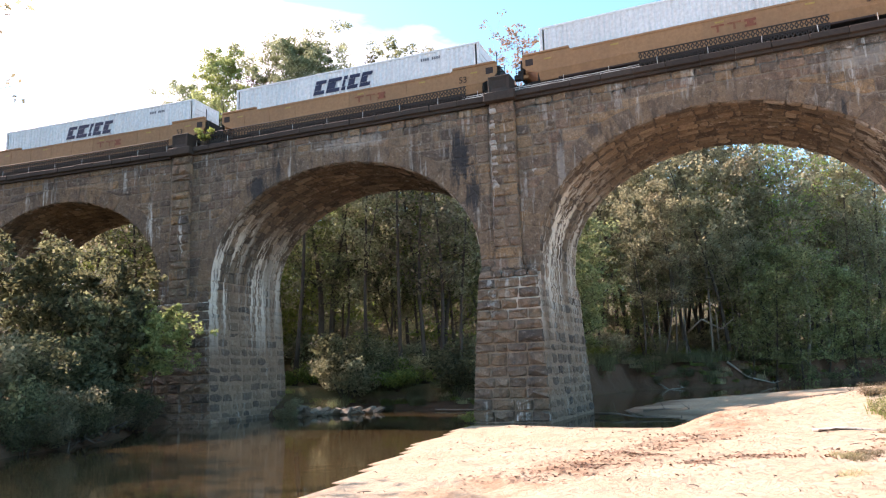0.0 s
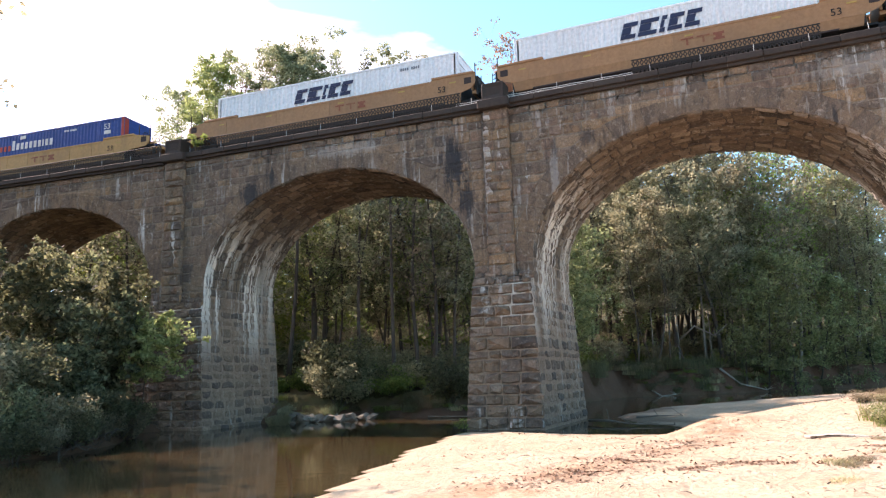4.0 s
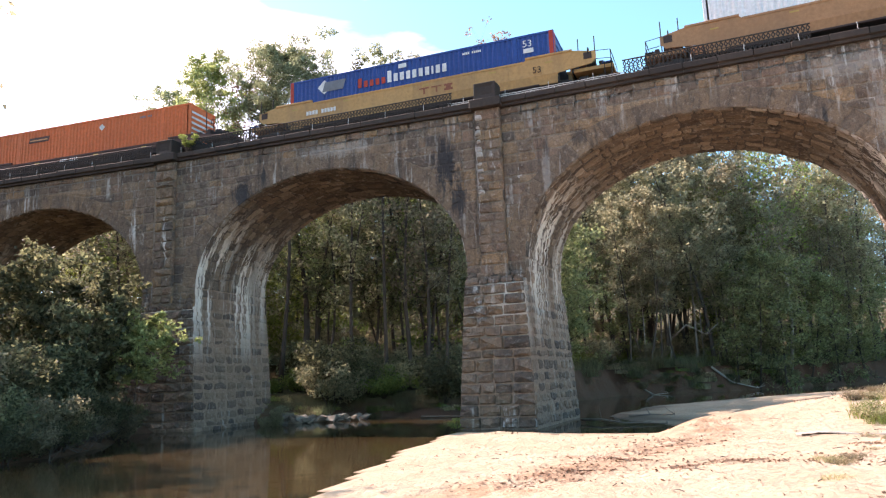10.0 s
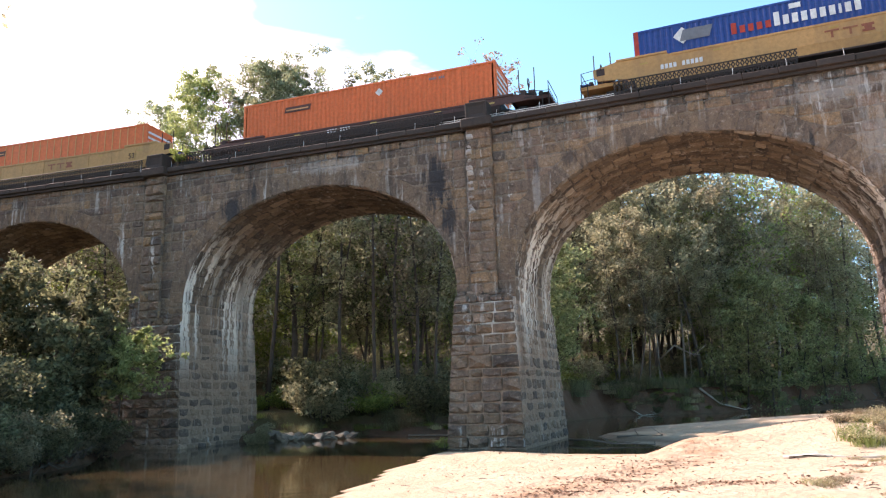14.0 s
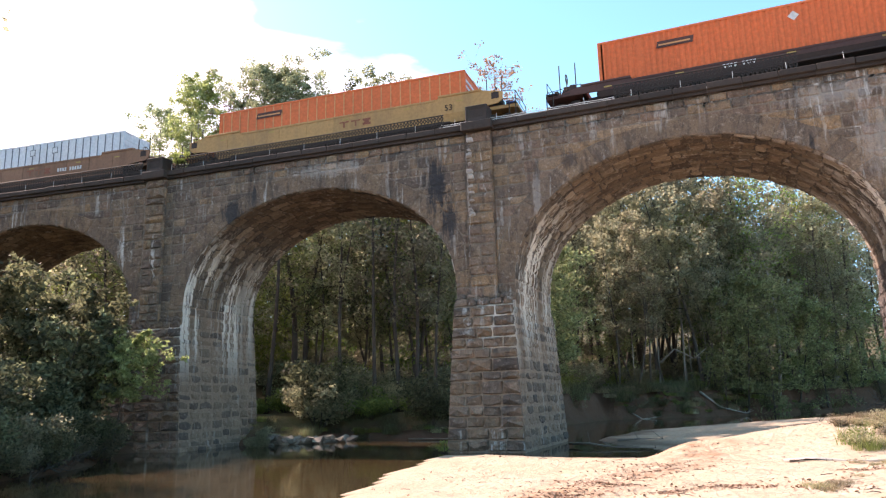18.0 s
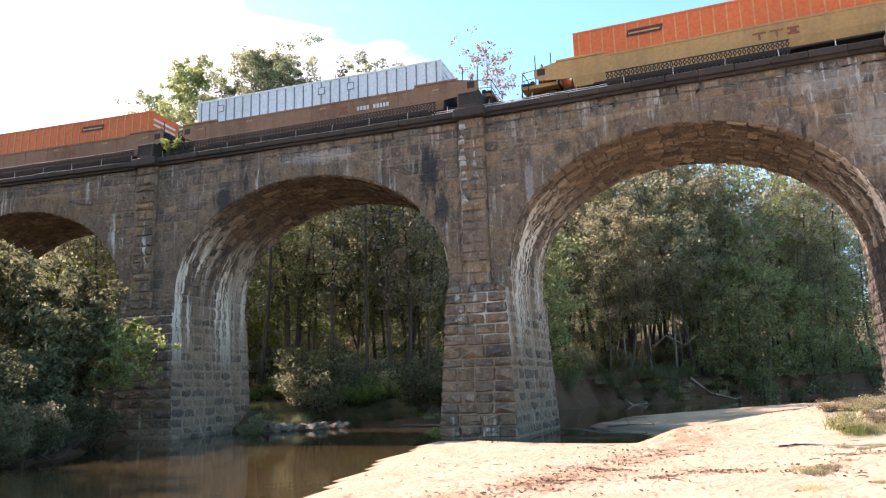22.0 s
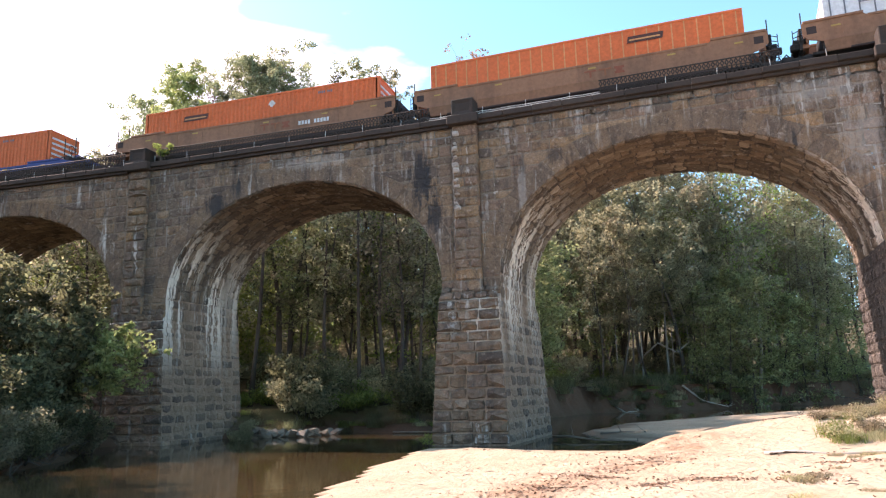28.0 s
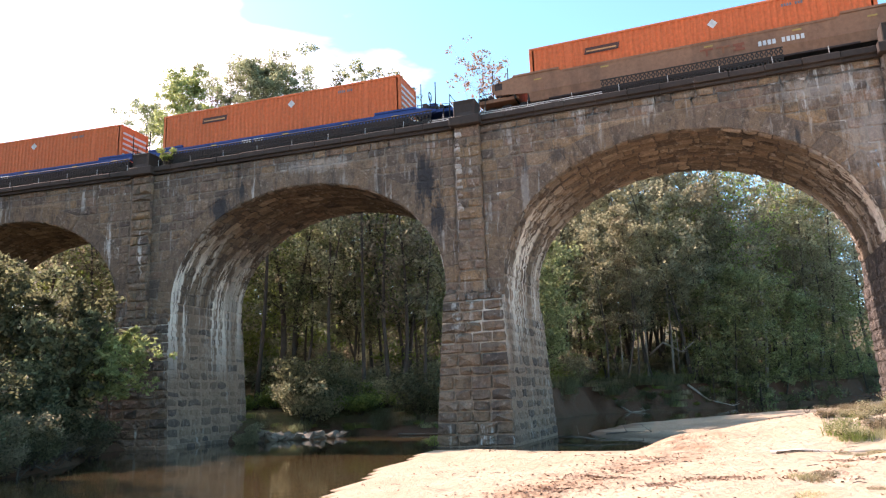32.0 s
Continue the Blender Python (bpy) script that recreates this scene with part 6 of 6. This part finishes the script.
            rod(bm, (sg * (x0 + 0.25), -W + 0.1, 1.2), (sg * (x0 + 0.25), -W + 0.1, 2.75), 0.03, seg=6)
            part("upright_pole", bm, P_BLACK, car)
            part("end_gear", boxes(tuple(sorted((sg * (x0 + 0.05), sg * (end - 0.3)))) + (-1.0, 1.0, 1.24, 1.62), bevel=0.05), P_BLACK, car)
            part("end_bulkhead", boxes(tuple(sorted((sg * (x0 + 0.28), sg * (x0 + 0.4)))) + (-W + 0.1, W - 0.1, 0.9, top - 0.05), bevel=0.02), P_BLACK, car)
            for j, z in enumerate((1.35, 1.65, 1.95)):
                part("grab_iron", rod(bmesh.new(), (sg * (x0 + 0.15), -W + 0.02, z), (sg * (end - 0.28), -W + 0.14, z - 0.08 * j), 0.022, seg=5), P_BLACK, car)
            part("grab_post", rod(bmesh.new(), (sg * (end - 0.3), -W + 0.14, 1.0), (sg * (end - 0.3), -W + 0.14, 1.95), 0.022, seg=5), P_BLACK, car)
            bm = bmesh.new()
            pts = [(sg * (x0 + 0.2 + 0.16 * j), -0.9, 1.0 - 0.35 * math.sin(math.pi * j / 5)) for j in range(6)]
            for a, b in zip(pts, pts[1:]):
                rod(bm, a, b, 0.03, seg=5)
            part("air_hose", bm, P_BLACK, car)
            part("hose_bracket", boxes(tuple(sorted((sg * (x0 + 0.4), sg * (end - 0.15)))) + (-W + 0.2, -W + 0.5, 1.0, 1.3), bevel=0.03), P_BLACK, car)
    for x in (ltruck, rtruck):
        if x is not None:
            truck(car, x)
    return car


# container left ends along the face at the start, from the head of the train to its tail
LEFT_END = (1.97, -17.64, -37.10, -60.74, -84.27, -107.78, -131.34, -150.96, -170.28, -193.97, -213.41, -232.9)
SPEED, GAIN = 4.530, 0.0280
CARS = (
    (P_TAN, "deep", "tan painted steel well car, dusty"), (P_TAN, "deep", "tan painted steel well car with rust stains"), (P_TAN, "deep", "tan painted steel well car, dusty"),
    (P_YELLOW, "deep", "ochre yellow steel well car with grey markings"), (P_DARK, "low", "dark brown low-sided steel well car"), (P_YELLOW, "deep", "ochre yellow steel well car, grimy"),
    (P_BROWN, "deep", "brown steel well car with white markings"), (P_BROWN, "deep", "brown steel well car, sooty"), (P_BROWN, "deep", "brown steel well car with yellow markings"),
    (P_NAVY, "low", "dark blue low-sided steel well car"), (P_NAVY, "low", "dark blue low-sided steel well car"), (P_NAVY, "low", "dark blue low-sided steel well car"))
mids = [x + CL / 2 for x in LEFT_END]
TRAIN = []
Y = -CW / 2 - 0.006
for i, (colour, style, label) in enumerate(CARS):
    rh = (mids[i - 1] - mids[i]) / 2 if i else 9.75
    lh = (mids[i] - mids[i + 1]) / 2 if i + 1 < len(mids) else 9.75
    lt = -(lh - 2.3) if lh > 10.5 else -lh
    rt = rh - 2.3 if rh > 10.5 else None
    car = well_car(colour, label, lh, rh, lt, rt, style)
    YS = -1.42 - 0.028
    if style == "deep":
        for dx, dw, z0, z1 in ((0, 0.6, 1.38, 1.46), (0.25, 0.1, 1.08, 1.38), (0.75, 0.6, 1.38, 1.46), (1.0, 0.1, 1.08, 1.38), (1.5, 0.5, 1.08, 1.2), (1.6, 0.3, 1.2, 1.34), (1.5, 0.5, 1.34, 1.46)):
            bar(car, "marking", 0.4 + dx, 0.4 + dx + dw, z0 + 0.2, z1 + 0.2, YS, P_FADED)
        if i in (3, 6, 8):
            number_bars(car, -6.9 if colour is P_YELLOW else 3.0, 1.3, 0.24, YS, 10, P_LETTER)
        if colour is not P_BROWN:
            words(car, "53", 6.9, 1.3, 0.5, YS - 0.004, P_BLACK)
    else:
        number_bars(car, -2.2, 0.92, 0.2, YS, 9, P_LETTER)
    for x in (-7.9, -4.4, 0.6, 4.5, 7.6):
        bar(car, "marking", x, x + 0.4, 1.74 if style == "deep" else 1.06, 1.82 if style == "deep" else 1.14, YS, P_MARK)
    if i in (0, 1, 2):
        c = container(P_WHITE, "corrugated", "white corrugated steel shipping container with dark blue lettering shapes")
        if i:
            slanted_logo(c, -2.5, 1.56, 0.86, Y)
        else:
            words(c, "Intermodal", 2.3, 1.85, 0.85, Y - 0.002, P_INK)
        number_bars(c, 4.6, 2.35, 0.16, Y, 9, P_SEAM)
    elif i == 3:
        c = container(P_BLUE, "corrugated", "blue corrugated steel shipping container with red corner posts", None)
        for sg in (-1, 1):
            bar(c, "red_post", sg * 7.98 - 0.11, sg * 7.98 + 0.11, 0.02, CH - 0.02, Y + 0.004, P_RED)
        part("red_end", boxes((CL / 2 - 0.012, CL / 2 + 0.004, -1.28, -0.9, 0.1, CH - 0.1)), P_RED, c)
        # red bars, white bars and a pale emblem in place of the carrier's marks
        x = -3.5
        for j in range(5):
            bar(c, "logo_shape", x, x + 0.24, 1.72, 2.1 if j else 2.3, Y, P_RED)
            x += 0.38
        for j in range(10):
            w = 0.12 if j == 7 else 0.25
            bar(c, "logo_shape", x, x + w, 1.72, 2.2 if j else 2.42, Y, P_LETTER)
            x += w + 0.14
        bar(c, "emblem", -5.9, -4.5, 1.9, 2.5, Y, P_SEAM, 0.2)
        vs = [(-6.2, Y - 0.004, 2.2), (-5.75, Y - 0.004, 1.75), (-5.3, Y - 0.004, 2.2), (-5.75, Y - 0.004, 2.65)]
        part("emblem", mesh_of("emblem", vs, [(0, 1, 2, 3)], P_LETTER), parent=c)
        words(c, "53", 6.4, 2.2, 0.55, Y - 0.002, P_LETTER)
        bar(c, "label_panel", 6.45, 7.0, 1.85, 2.1, Y, P_LETTER)
        bar(c, "label_panel", -0.9, -0.4, 2.45, 2.7, Y, P_LETTER)
        number_bars(c, 3.0, 2.45, 0.13, Y, 10, P_LETTER)
    elif i == 6:
        c = container(P_GREY, "post", "pale grey sheet-and-post container with dark seams", None, P_SEAM)
        for x in (-6.6, 0.4, 2.3):
            bar(c, "label_panel", x, x + 0.45, 2.0, 2.45, Y, P_SEAM)
            bar(c, "label_panel", x + 0.05, x + 0.4, 2.05, 2.4, Y - 0.006, P_GREY)
    elif i in (5, 7):
        c = container(P_ORANGE, "post", "orange sheet-and-post shipping container with pale side posts", None, P_ORANGE_POST)
        name_plate(c, -5.4 if i == 5 else 2.6, 2.1, Y)
    else:
        c = container(P_ORANGE, "corrugated", "orange corrugated steel shipping container with a dark name plate")
        name_plate(c, -5.2, 1.95, Y)
        vs = [(0.85, Y - 0.004, 2.25), (1.1, Y - 0.004, 2.0), (1.35, Y - 0.004, 2.25), (1.1, Y - 0.004, 2.5)]
        part("placard", mesh_of("placard", vs, [(0, 1, 2, 3)], P_LETTER), parent=c)
        number_bars(c, 4.2, 2.4, 0.14, Y, 8, P_SEAM)
    TRAIN.append((car, c, mids[i]))


# ---- what moves ----
def motions():
    base_z = RAIL
    for car, box_on_it, mid in TRAIN:
        steps = [2.0 * i for i in range(17)]
        walk(car, [(t, along(mid + SPEED * t + GAIN * t * t, TRACK, base_z)) for t in steps])
        walk(box_on_it, [(t, along(mid + SPEED * t + GAIN * t * t, TRACK, base_z + 0.735)) for t in steps])
    rolled = [SPEED * t + GAIN * t * t for t in np.linspace(0, SECONDS, 361)]
    for w in WHEELS:
        home = w.matrix_basis.translation.copy()
        walk(w, [(SECONDS * i / 360, Matrix.Translation(home) @ pose(0, 0, 0, 0, math.degrees(d / 0.44), 0)) for i, d in enumerate(rolled)])


motions()
